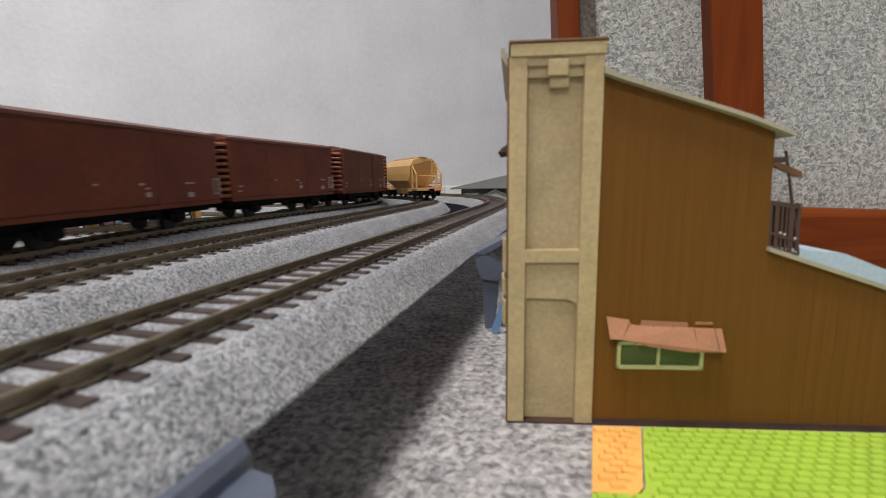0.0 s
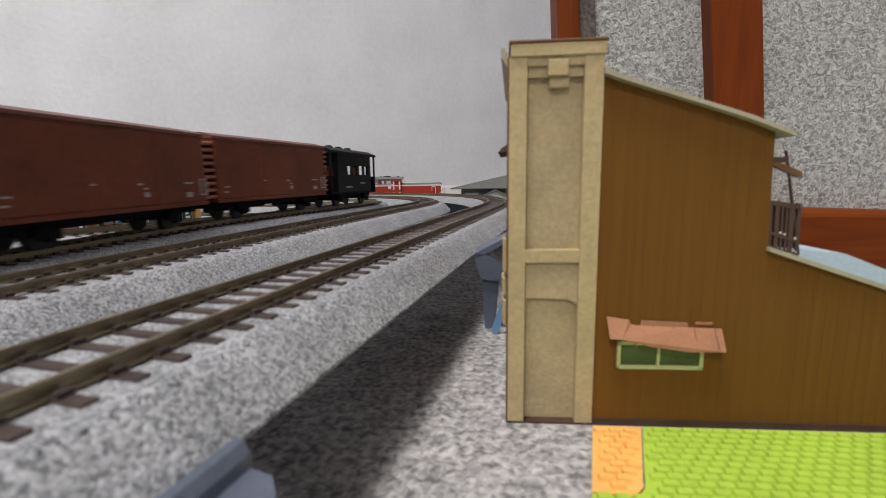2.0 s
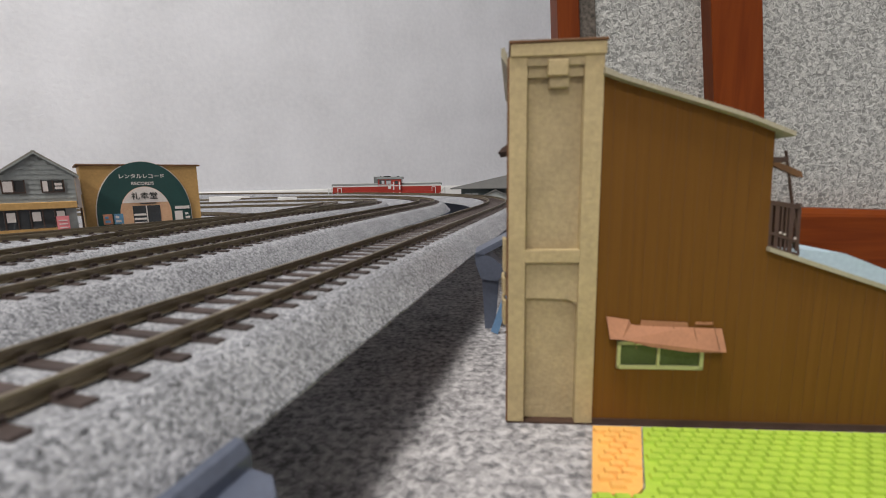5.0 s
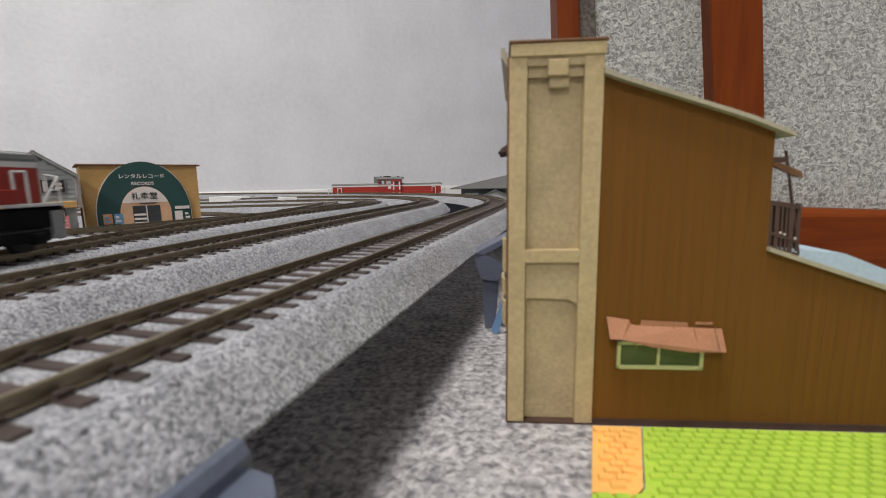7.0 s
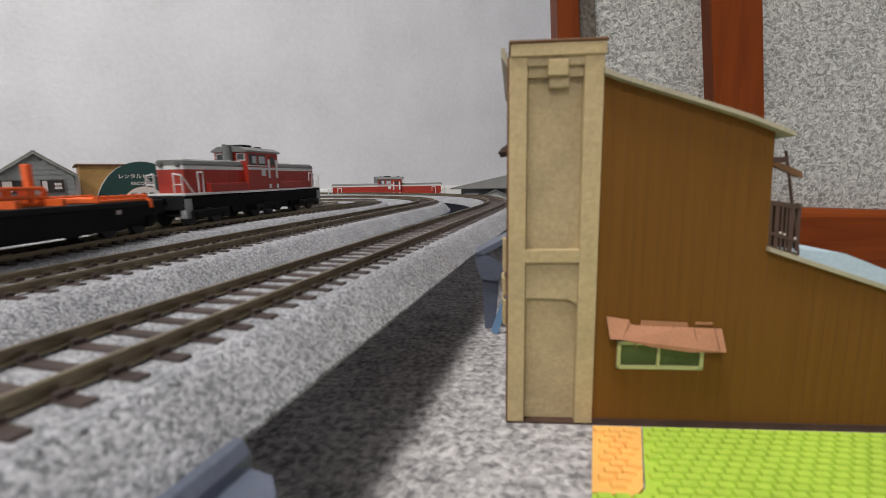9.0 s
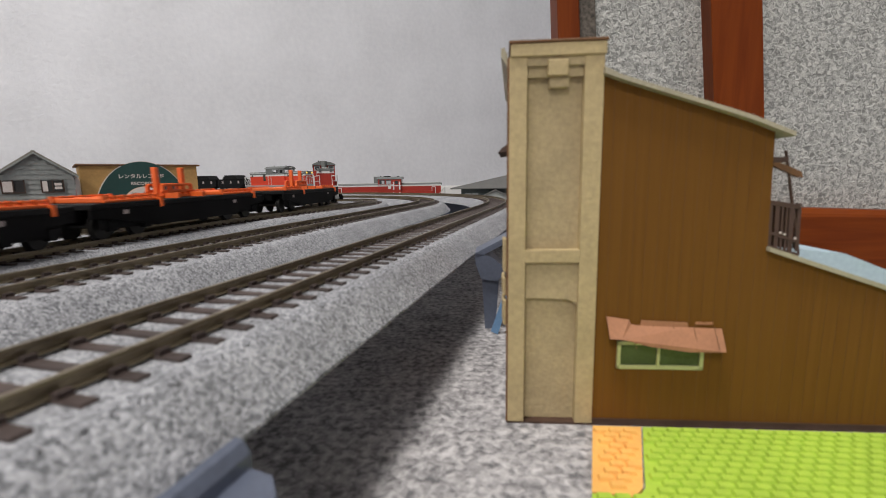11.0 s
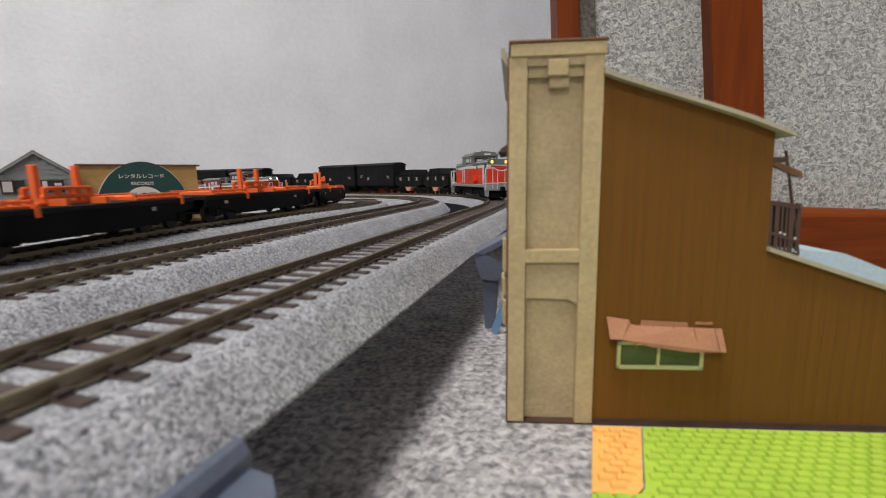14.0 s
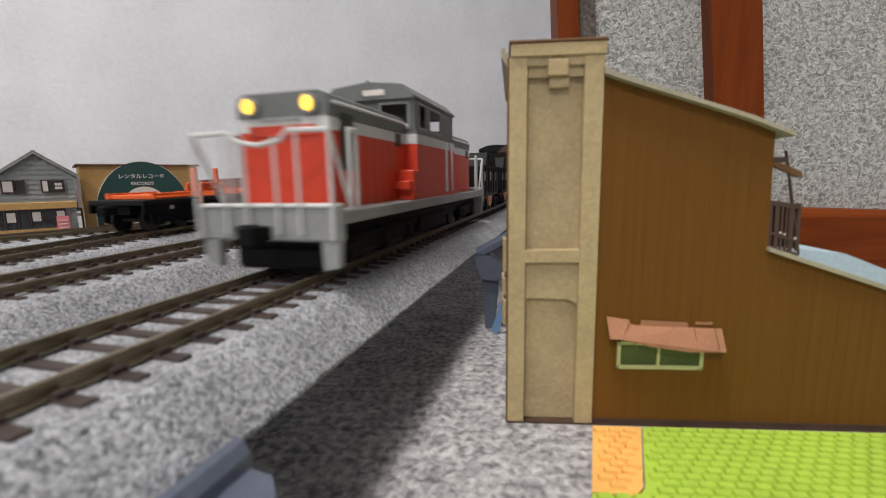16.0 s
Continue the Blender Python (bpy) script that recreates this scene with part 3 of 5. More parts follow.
# blue card leaning at the near pier
b = B()
prism(b, [(-0.6, 1.0), (2.4, -0.2), (8.6, 20.5), (6.8, 23.5), (3.4, 13)], -0.4, 0.4)
at(tagged(part("card_scrap", b, BLUE_CARD), "blue printed card leaning against a track post", "card"), 20.5, 182, 0.2, 0)


# ---- foam mats ----
def foam_mat(label, material, outline, x0, x1, y0, y1, origin, rz, top, inside):
    t = thing("foam_mat", label, "play mat", "foam mats")
    at(t, origin[0], origin[1], 0, rz)
    b = B()
    prism(b, outline, 0.2, top - 1.0, "XY")
    part("slab", b, material, t)
    pads = B()
    px_, py_ = 3.7, 2.3
    for j in range(int((y1 - y0) / py_)):
        for i in range(int((x1 - x0) / px_)):
            x = x0 + (i + 0.5 + (0.5 if j % 2 else 0)) * px_
            y = y0 + (j + 0.5) * py_
            if not inside(x, y):
                continue
            vs = [pads.verts.new((x + a * w, y + c * d, top + z)) for z, w, d in ((-1.05, 1.65, 1.0), (-0.15, 1.35, 0.72)) for a, c in ((-1, -1), (1, -1), (1, 1), (-1, 1))]
            pads.faces.new(vs[4:])
            for k in range(4):
                pads.faces.new((vs[k], vs[(k + 1) % 4], vs[4 + (k + 1) % 4], vs[4 + k]))
    tagged(part("woven_relief", pads, material, t), kind="stuff")


def mats():
    # local x to the right along the shop wall, local y away; the front rim runs under the camera
    def in_orange(x, y):
        return 0.248 * y + 1.9 < x < 12.4 + 0.33 * y - 1.7 and -25 < y < -1.2

    def in_green(x, y):
        return x > (12.7 + 0.33 * y if y > -26 else 0.248 * y) + 1.8 and -39 < y < -1.2
    foam_mat("orange foam mat tongue with woven relief", MAT_ORANGE, [(0, 0), (-6.4, -25.5), (2, -26.5), (4.6, -23.5), (8.4, -12), (12.4, 0)], -8, 16, -27, 0, (38.6, 108.0), -4.7, 2.2, in_orange)
    foam_mat("lime green foam mat with woven relief", MAT_GREEN, [(12.8, 0), (8.8, -12), (5.0, -23.7), (2.2, -26.9), (-6.5, -25.9), (-15, -60), (140, -60), (140, 0)], -8, 112, -40, 0, (38.6, 108.0), -4.7, 2.2, in_green)


mats()


# ---- the paper shop beside the camera ----
def corner_shop():
    t = thing("paper_shop", "brown card model shop with tall beige false front", "model building")
    at(t, 38.9, 110.6, 0, -4.7)
    # side wall: stepped outline, u to the right, z up
    W = [(0, 0.6), (0, 90.4), (40.1, 76.0), (40.9, 47.4), (90, 30.3), (90, 0.6)]
    b = B()
    prism(b, W, 0.0, 1.2)
    part("side_wall", b, BROWN_CARD, t, "printed brown plank card")
    b = B()
    prism(b, W, 60.0, 61.2)
    part("side_wall", b, BROWN_CARD, t)
    for i in range(30):
        u = 2.9 + i * 2.95
        top = 89.8 - u * 0.36 if u < 40.3 else 46.8 - (u - 40.9) * 0.349
        g = B()
        box(g, u - 0.045, u + 0.045, -0.04, 0.05, 1.0, top - 0.5)
        part("plank_seam", g, SEAM, t)
    b = B()
    box(b, -22.4, 91, -0.35, 2.0, 0, 0.6)
    box(b, -14, 91, 2.0, 61.5, 0, 0.6)
    # strip at the wall's foot: base edge and its shadow line in one dark colour
    box(b, 0.3, 91, -0.25, 1.0, 0.6, 1.9)
    part("base_card", b, DARK_BROWN, t)
    b = B()
    box(b, 39.6, 40.2, 1.2, 60, 44, 75.6)
    part("rear_wall", b, BROWN_CARD, t)
    b = B()
    box(b, 89.2, 90, 1.2, 60, 0.6, 31)
    part("rear_wall", b, BROWN_CARD, t)
    # roofs
    b = B()
    prism(b, [(-0.2, 89.8), (-0.2, 91.2), (4, 89.2), (14, 85.9), (24, 82.6), (34, 79.2), (43.2, 75.4), (43.2, 74.4), (34, 78.2), (24, 81.6), (14, 84.9), (4, 88.2)], -2.6, 62.5)
    part("upper_roof", b, ROOF_EDGE, t, "sagging grey-beige card roof")
    b = B()
    prism(b, [(40.6, 47.3), (40.6, 48.4), (92, 30.6), (92, 29.5)], -1.5, 62)
    part("lower_roof_edge", b, ROOF_EDGE, t)
    b = B()
    prism(b, [(44, 47.0), (44, 48.0), (60, 46.2), (92, 33.0), (92, 30.7)], 1.2, 62)
    part("lower_roof", b, BLUE_ROOF, t, "pale blue roof sheet")
    # false front: panel, border strips, cornice
    fr = B()
    box(fr, -22.2, -0.6, 2.0, 3.0, 0.7, 94)
    part("front_panel", fr, BEIGE, t)
    for u0, u1 in ((-22.2, -17.9), (-4.4, 0.2)):
        b = B()
        box(b, u0, u1, -0.6, 60 if u0 < -20 else 2.6, 0.6, 94.6, 0.15)
        if u0 < -20:
            shear(b, 0.075)
        part("pilaster", b, BEIGE_TRIM, t)
    b = B()
    shear(box(b, -22.7, -22.1, -0.3, 60, 0.6, 94.5), 0.075)
    part("front_card", b, BROWN_EDGE, t, "brown edge of the front card")
    b = B()
    shear(box(b, -22.0, 0.5, -1.2, 61, 94.4, 97.4, 0.25), 0.06)
    part("cornice", b, BEIGE_TRIM, t)
    b = B()
    shear(box(b, -22.4, 0.7, -1.5, 61, 97.4, 98.1, 0.2), 0.06)
    part("coping", b, BROWN_EDGE, t, "worn brown coping")
    b = B()
    prism(b, [(-24.2, 96.6), (-23.4, 97.0), (-22.0, 93.4), (-22.1, 91.4), (-24.2, 95.0)], 0, 60)
    shear(b, 0.075)
    part("gutter_lip", b, ROOF_EDGE, t)
    b = B()
    box(b, -18.6, -4.3, -0.4, 2.1, 92.4, 94.4)
    part("head_strip", b, BEIGE, t)
    b = B()
    box(b, -18.6, -4.3, 0.5, 2.1, 89.9, 92.4)
    part("head_strip", b, BEIGE, t)
    b = B()
    box(b, -13.1, -8.3, -1.2, 2.1, 89.9, 93.6, 0.2)
    part("bracket_block", b, BEIGE_TRIM, t)
    b = B()
    box(b, -12.6, -7.9, 0.0, 2.1, 87.3, 89.9, 0.2)
    part("bracket_block", b, BEIGE, t)
    b = B()
    box(b, -18.4, -4.2, -0.55, 2.1, 44.4, 47.7, 0.15)
    part("band", b, BEIGE_TRIM, t)
    b = B()
    prism(b, [(-18.4, 46), (-18.4, 33.6), (-17.6, 34.5), (-16.5, 34.9), (-7, 34.7), (-5.6, 34.1), (-4.2, 32.8), (-4.2, 46)], 0.5, 2.1)
    part("raised_panel", b, BEIGE, t)
    b = B()
    prism(b, [(-24.0, 73.6), (-22.0, 75.0), (-22.0, 72.8), (-25.0, 72.4)], 3, 30)
    shear(b, 0.075)
    part("side_canopy", b, DARK_BROWN, t)
    for z0, z1, y0, y1 in ((41, 50, 4, 10), (34, 39, 6, 14), (26, 33, 5, 12)):
        b = B()
        box(b, -23.2, -22.3, y0, y1, z0, z1, 0.2)
        part("front_sign", b, BEIGE_TRIM, t)
    # window with its awning
    w = B()
    for x0, x1, z0, z1 in ((6.0, 27.6, 16.2, 17.3), (6.0, 27.6, 22.8, 23.8), (6.0, 6.9, 16.2, 23.8), (26.6, 27.6, 16.2, 23.8), (16.0, 16.8, 16.2, 23.8)):
        box(w, x0, x1, -0.75, 0.2, z0, z1, 0.1)
    part("window_frame", w, PALE_FRAME, t, "pale green window frame")
    for x0, x1 in ((6.9, 16.0), (16.8, 26.6)):
        p = B()
        box(p, x0, x1, -0.25, 0.1, 17.3, 22.8)
        part("pane", p, GREEN_PANE, t)
    a = B()
    top = [(2.9, 30.4), (8.5, 29.5), (9.1, 28.3), (11.4, 28.0), (11.7, 29.4), (22.9, 28.9), (23.2, 27.6), (31.4, 27.3)]
    low = [(31.3, 22.3), (22.7, 22.2), (13.0, 23.5), (6.0, 25.3), (3.1, 25.4)]
    v_top = [a.verts.new((x, -0.3, z)) for x, z in top]
    v_low = [a.verts.new((x, -3.4, z)) for x, z in low]
    v_top2 = [a.verts.new((x, -0.8, z + 0.1)) for x, z in top]
    v_low2 = [a.verts.new((x, -3.9, z + 0.1)) for x, z in low]
    a.faces.new(v_top + v_low)
    a.faces.new(v_top2 + v_low2)
    ring, ring2 = v_top + v_low, v_top2 + v_low2
    for i in range(len(ring)):
        j = (i + 1) % len(ring)
        a.faces.new((ring[i], ring[j], ring2[j], ring2[i]))
    part("awning", a, AWNING, t, "torn salmon card awning")
    for u in (9.5, 14.5, 19.5, 24.5, 29.5):
        g = B()
        rod(g, [(u, -0.85, 28.0), (u + 0.2, -3.8, 22.9)], 0.1, 4)
        part("awning_seam", g, BROWN_EDGE, t)
    b = B()
    box(b, 25.2, 29.4, -0.3, 0, 28.3, 28.9)
    part("glue_tab", b, AWNING, t)
    # balcony on the back
    b = B()
    box(b, 39.9, 44.2, 0.8, 2.0, 68.6, 69.9, 0.1)
    part("balcony_arm", b, DARK_BROWN, t)
    b = B()
    prism(b, [(41.0, 69.2), (47.6, 66.3), (48.0, 64.9), (46.8, 65.0), (41.0, 67.8)], 0.9, 2.1)
    part("balcony_arm", b, BROWN_EDGE, t)
    b = B()
    rod(b, [(43.8, 1.4, 71.2), (44.4, 1.4, 68.6), (46.3, 1.4, 59.5), (48.0, 1.4, 52), (49.0, 1.4, 46.2)], 0.4, 6)
    part("balcony_stay", b, DARK_BROWN, t)
    for z0, z1, u1, slope in ((58.4, 59.6, 48.2, 0.16), (51.4, 52.2, 48.4, 0.34), (46.6, 48.8, 49.0, 0.30)):
        b = B()
        box(b, 40.2, u1, 0.9, 2.2, z0, z1, 0.1)
        for v in b.verts:
            v.co.z -= (v.co.x - 41) * slope
        part("balcony_rail", b, DARK_BROWN, t)
    for u, w in ((41.4, 0.5), (43.0, 0.5), (44.2, 0.25), (45.2, 0.25), (46.3, 0.55), (48.0, 0.45)):
        b = B()
        prism(b, [(u - w, 58.8), (u + w, 58.6), (u + w + 0.4, 47.0), (u - w + 0.4, 47.0)], 1.0, 2.0)
        part("baluster", b, DARK_BROWN, t)
    for u, z in ((43.9, 51.6), (44.9, 51.2), (47.4, 50.2)):
        b = B()
        bmesh.ops.create_icosphere(b, subdivisions=2, radius=0.28, matrix=Matrix.Translation((u, 0.6, z)))
        part("glue_bead", b, SHOP_PALE, t, "whitish bead of glue", True)
    b = B()
    box(b, 40.4, 48.2, 2.4, 40, 57.2, 58.4, 0.1)
    part("balcony_rail", b, DARK_BROWN, t)
    for k in range(8):
        b = B()
        box(b, 47.6, 48.3, 6 + k * 4, 6.8 + k * 4, 46, 57.4)
        part("baluster", b, DARK_BROWN, t)


corner_shop()


# ---- buildings along the far track ----
def record_shop():
    t = thing("record_shop", "ochre card shop with a round green record sign", "model building", "shops along the track")
    at(t, -241, 300, 0, 41)
    Wd, Dp, Ht = 70, 46, 79
    for name, x0, x1, y0, y1 in (("front_wall", 0, Wd, 0, 1.2), ("rear_wall", 0, Wd, Dp, Dp + 1.2), ("side_wall", 0, 1.2, 1.2, Dp), ("side_wall", Wd - 1.2, Wd, 1.2, Dp)):
        b = B()
        box(b, x0, x1, y0, y1, 0, Ht)
        part(name, b, SHOP_OCHRE, t)
    b = B()
    box(b, -2, Wd + 2, -2, Dp + 3, Ht, Ht + 1.2, 0.2)
    part("roof", b, BROWN_EDGE, t, "brown card roof edge")
    cx, cz = 34.5, 45

    def arch(rx, rz, lo, n=36):
        return [(cx + rx * math.cos(radians(a)), cz + rz * math.sin(radians(a))) for a in [i * 180 / n for i in range(n + 1)]] + [(cx - rx, lo), (cx + rx, lo)][:2]
    b = B()
    prism(b, arch(28.5, 37.0, 0), -2.2, -0.1)
    part("record_sign", b, SHOP_GREEN, t, "dark green half-round sign")
    b = B()
    prism(b, arch(29.0, 37.5, 0), -1.6, -0.15)
    part("sign_rim", b, SHOP_PALE, t)
    b = B()
    prism(b, arch(15.5, 19.5, 0), -2.7, -2.0)
    part("label_disc", b, SHOP_PEACH, t, "peach centre label")
    b = B()
    prism(b, [(cx + 15.3 * math.cos(radians(a)), cz + 19.3 * math.sin(radians(a))) for a in range(25, 156, 5)], -2.95, -2.6)
    part("label_top", b, SHOP_PALE, t)
    b = B()
    box(b, cx - 8.2, cx + 8.4, -3.1, -2.6, 24, 51, 0.1)
    door = part("doorway", b, GLASS_DARK, t, "dark glazed entrance")
    b = B()
    for z in (38, 41, 44):
        box(b, cx - 7.8, cx - 0.6, -3.4, -3.0, z, z + 1.4)
    box(b, cx - 0.3, cx + 0.3, -3.6, -3.0, 24, 51)
    part("door_bars", b, SHOP_PALE, door)
    for x, mt, w in ((cx - 25.5, PRINT_ORANGE, 5.2), (cx - 19.4, PRINT_BLUE, 5.2), (cx + 17.5, SHOP_PALE, 5.0), (cx + 23.0, SHOP_GREEN, 5.0)):
        b = B()
        box(b, x, x + w, -2.8, -2.1, 39, 46)
        part("poster", b, mt, t, "small poster")
    b = B()
    box(b, cx + 18, cx + 27.5, -2.9, -2.1, 47.4, 49.6)
    part("poster", b, SHOP_PALE, t, "small poster")
    up = Matrix.Rotation(radians(90), 4, "X")
    for body, size, x, z, mt, y in (("レンタルレコード", 3.5, cx - 0.5, 71.6, SHOP_PALE, -2.4), ("RECORDS", 3.1, cx - 0.5, 66.6, SHOP_PALE, -2.4), ("礼幸堂", 5.4, cx - 0.3, 57.5, INK, -3.1)):
        words("lettering", body, size, mt, t, Matrix.Translation((x / 1000, y / 1000, z / 1000)) @ up, bold=0.06)
    for x, mt in ((cx - 24.6, PRINT_BLUE), (cx - 18.6, SHOP_PALE), (cx + 24.2, SHOP_PALE)):
        for k in range(2):
            b = B()
            box(b, x, x + 3.0 - k, -3.0, -2.7, 40.2 + k * 2.8, 41.8 + k * 2.8)
            part("poster_picture", b, mt, t)
    b = B()
    box(b, cx - 3.5, cx + 6.5, -3.2, -2.6, 52.2, 52.9)
    part("small_print", b, INK, t)
    b = B()
    box(b, -0.8, 0, 14, 22, 60, 70)
    part("side_window", b, SHOP_PALE, t)


record_shop()


def grey_house():
    t = thing("grey_house", "grey clapboard model shop-house with a gable", "model building", "shops along the track")
    at(t, -244, 271, 0, 42)
    lw, rw, peak, dp, fall = 23.0, 17.4, 85.7, 40, 0.745
    b = B()
    prism(b, [(-lw, 55), (-lw, peak - lw * fall), (0, peak), (rw, peak - rw * fall), (rw, 55)], 0.8, dp)
    part("upper_floor", b, SIDING, t)
    for i in range(11):
        z = 55.5 + i * 2.9
        room_at = max(1.0, (peak - z - 2.9) / fall)
        left, right = min(lw, room_at), min(rw, room_at)
        b = B()
        prism(b, [(-left, z), (right, z), (right, z + 2.8), (-left, z + 2.8)], -0.2, 0.9)
        for v in b.verts:
            if v.co.z > z + 1 and v.co.y < 0:
                v.co.y += 0.5
        part("clapboard", b, SIDING, t)
    for k, half in ((-1, lw), (1, rw)):
        x = half + 2.2
        b = B()
        prism(b, [(k * x, peak - x * fall + 0.2), (0, peak + 0.2), (0, peak + 1.6), (k * x, peak - x * fall + 1.6)], -2.4, dp + 2)
        part("roof_slope", b, HOUSE_ROOF, t, "weathered grey-brown roof")
        b = B()
        prism(b, [(k * x, peak - x * fall - 0.4), (0, peak - 0.4), (0, peak + 0.5), (k * x, peak - x * fall + 0.5)], -2.7, -2.0)
        part("barge_board", b, SIDING, t)
    for x0, x1, pale in ((-15.8, -6.0, 4.6), (1.6, 11.8, 2.4)):
        b = B()
        box(b, x0, x1, -0.6, 0.4, 62.4, 69.4)
        win = part("window", b, INK, t, "dark sliding window, half behind a white blind")
        b = B()
        box(b, x0 + 0.4, x0 + 0.4 + pale, -1.0, -0.55, 62.8, 69.0)
        part("pane", b, SHOP_PALE, win)
        b = B()
        for u in (x0 - 0.3, (x0 + x1) / 2 - 0.25, x1 - 0.3):
            box(b, u, u + 0.6, -1.2, -0.5, 62.0, 69.8)
        box(b, x0 + 0.3, x1 - 0.3, -1.2, -0.5, 62.0, 62.6)
        part("window_frame", b, DARK_BROWN, win)
    for k in range(2):
        b = B()
        box(b, 7.6, 11.0, -1.05, -0.6, 64.0 + k * 2.2, 65.6 + k * 2.2)
        part("lattice", b, SHOP_PALE, t)
    hw = 17.4
    b = B()
    box(b, -24, hw - 0.4, -2.2, 1, 52.2, 56.4, 0.3)
    part("fascia", b, SHOP_OCHRE, t, "orange shop fascia")
    b = B()
    box(b, -23, hw - 1, 0.8, dp, 0, 53)
    part("ground_floor", b, SIDING, t)
    b = B()
    box(b, -23, hw - 6, -1.2, 0.8, 30, 40.5)
    part("plinth", b, SHOP_OCHRE, t)
    for i in range(6):
        x = -22 + i * 5.6
        b = B()
        box(b, x, x + 5.0, -0.3, 0.7, 40.5, 52.4)
        win = part("shop_window", b, GLASS_DARK, t)
        b = B()
        box(b, x - 0.5, x + 0.1, -0.8, 0.6, 40.5, 52.4)
        part("mullion", b, DARK_BROWN, win)
        if i % 2:
            b = B()
            box(b, x + 0.6, x + 4.4, -0.7, -0.3, 45, 50.6)
            part("blind", b, SHOP_PALE, win)
    b = B()
    box(b, 6.0, 12.0, -5, -4.4, 38.0, 47.6)
    box(b, 6.3, 7.0, -5, -4.4, 0, 38.0)
    box(b, 11.0, 11.7, -5, -4.4, 0, 38.0)
    sign = part("street_sign", b, PRINT_PINK, t, "pink sign board")
    b = B()
    for k in range(3):
        box(b, 7.0, 11.0, -5.3, -4.9, 40.2 + k * 2.2, 40.8 + k * 2.2)
    part("sign_lines", b, SHOP_PALE, sign)
    b = B()
    box(b, hw + 0.3, hw + 2.2, 2, 3.4, 52, 72)
    part("side_board", b, SHOP_PALE, t)
    b = B()
    rod(b, [(hw + 1.6, 4, 20), (hw + 1.6, 4, 55)], 0.6)
    part("drainpipe", b, DARK_BROWN, t)


grey_house()


def station():
    t = thing("station_building", "dark grey-green model station with a hipped roof", "model building")
    at(t, 150, 880, 0, -4)
    b = B()
    box(b, -112, 120, 0, 70, 0, 47)
    part("wall", b, STATION_WALL, t)
    b = B()
    v = [b.verts.new(c) for c in ((-134, -14, 46), (140, -14, 46), (140, 86, 46), (-134, 86, 46), (-10, 36, 74), (60, 36, 74), (-134, -14, 47.5), (140, -14, 47.5), (140, 86, 47.5), (-134, 86, 47.5))]
    for f in ((0, 3, 2, 1), (0, 1, 7, 6), (1, 2, 8, 7), (2, 3, 9, 8), (3, 0, 6, 9), (6, 7, 5, 4), (7, 8, 5), (8, 9, 4, 5), (9, 6, 4)):
        b.faces.new([v[i] for i in f])
    part("roof", b, STATION_ROOF, t, "dark grey hipped roof")
    b = B()
    prism(b, [(-70, 30), (-45, 41), (-20, 30), (-20, 24), (-70, 24)], -22, 0)
    part("porch", b, SIDING, t)
    b = B()
    prism(b, [(-76, 27), (-45, 42), (-14, 27), (-14, 30), (-45, 45), (-76, 30)], -25, 0)
    part("porch_roof", b, STATION_ROOF, t)
    for x0 in (-104, -90, -6, 8, 22):
        b = B()
        box(b, x0, x0 + 12, -1, 0.5, 30, 38)
        win = part("window", b, GLASS_PALE, t)
        b = B()
        box(b, x0 + 5.4, x0 + 6.4, -1.8, -0.4, 30, 38)
        box(b, x0 - 1, x0 + 13, -1.8, -0.4, 29, 30)
        part("window_frame", b, SIDING, win)


station()

# white foam strips lying between the far tracks
for x, y, l, rz, z in ((-415, 872, 72, 20, 40), (-268, 772, 30, 30, 40)):
    b = B()
    box(b, -l / 2, l / 2, -6, 6, 0, z, 0.4)
    at(tagged(part("foam_strip", b, SKIRT), "white foam strip on the carpet", "strip"), x, y, 0, rz)


# ---- rolling stock: x forward, y to the left, z up from the rail top ----
def bogie(t, x, wheels=(-9, 9), r=5.4, half=15.0):
    g = B()
    for k in (-1, 1):
        box(g, x + wheels[0] - 5, x + wheels[-1] + 5, k * half - 1, k * half + 1, 4.0, 8.5, 0.5)
        for w in wheels:
            box(g, x + w - 2.2, x + w + 2.2, k * (half + 0.2) - 1.6, k * (half + 0.2) + 1.6, 3.2, 7.4, 0.4)
    box(g, x - 3, x + 3, -half, half, 5, 9)
    bg = part("bogie", g, BLACK, t)
    for w in wheels:
        g = B()
        for k in (-1, 1):
            disc(g, (x + w, k * 8.9, r), r, 1.6, "Y", 18)
            disc(g, (x + w, k * 8.0, r - 0.1), r + 0.8, 0.5, "Y", 18)
        rod(g, [(x + w, -9, r), (x + w, 9, r)], 0.9)
        part("wheelset", g, WHEEL, bg)


def coupler(t, x, sgn):
    g = B()
    box(g, min(x, x + sgn * 6), max(x, x + sgn * 6), -1.4, 1.4, 8.5, 11.5, 0.3)
    box(g, min(x + sgn * 4, x + sgn * 8), max(x + sgn * 4, x + sgn * 8), -2.4, 2.4, 7.8, 12.2, 0.6)
    part("coupler", g, BLACK, t)


def hood_outline(hw, z0, z1, r):
    return [(-hw, z0), (-hw, z1 - r), (-hw + r * 0.3, z1 - r * 0.3), (-hw + r, z1), (hw - r, z1), (hw - r * 0.3, z1 - r * 0.3), (hw, z1 - r), (hw, z0)]


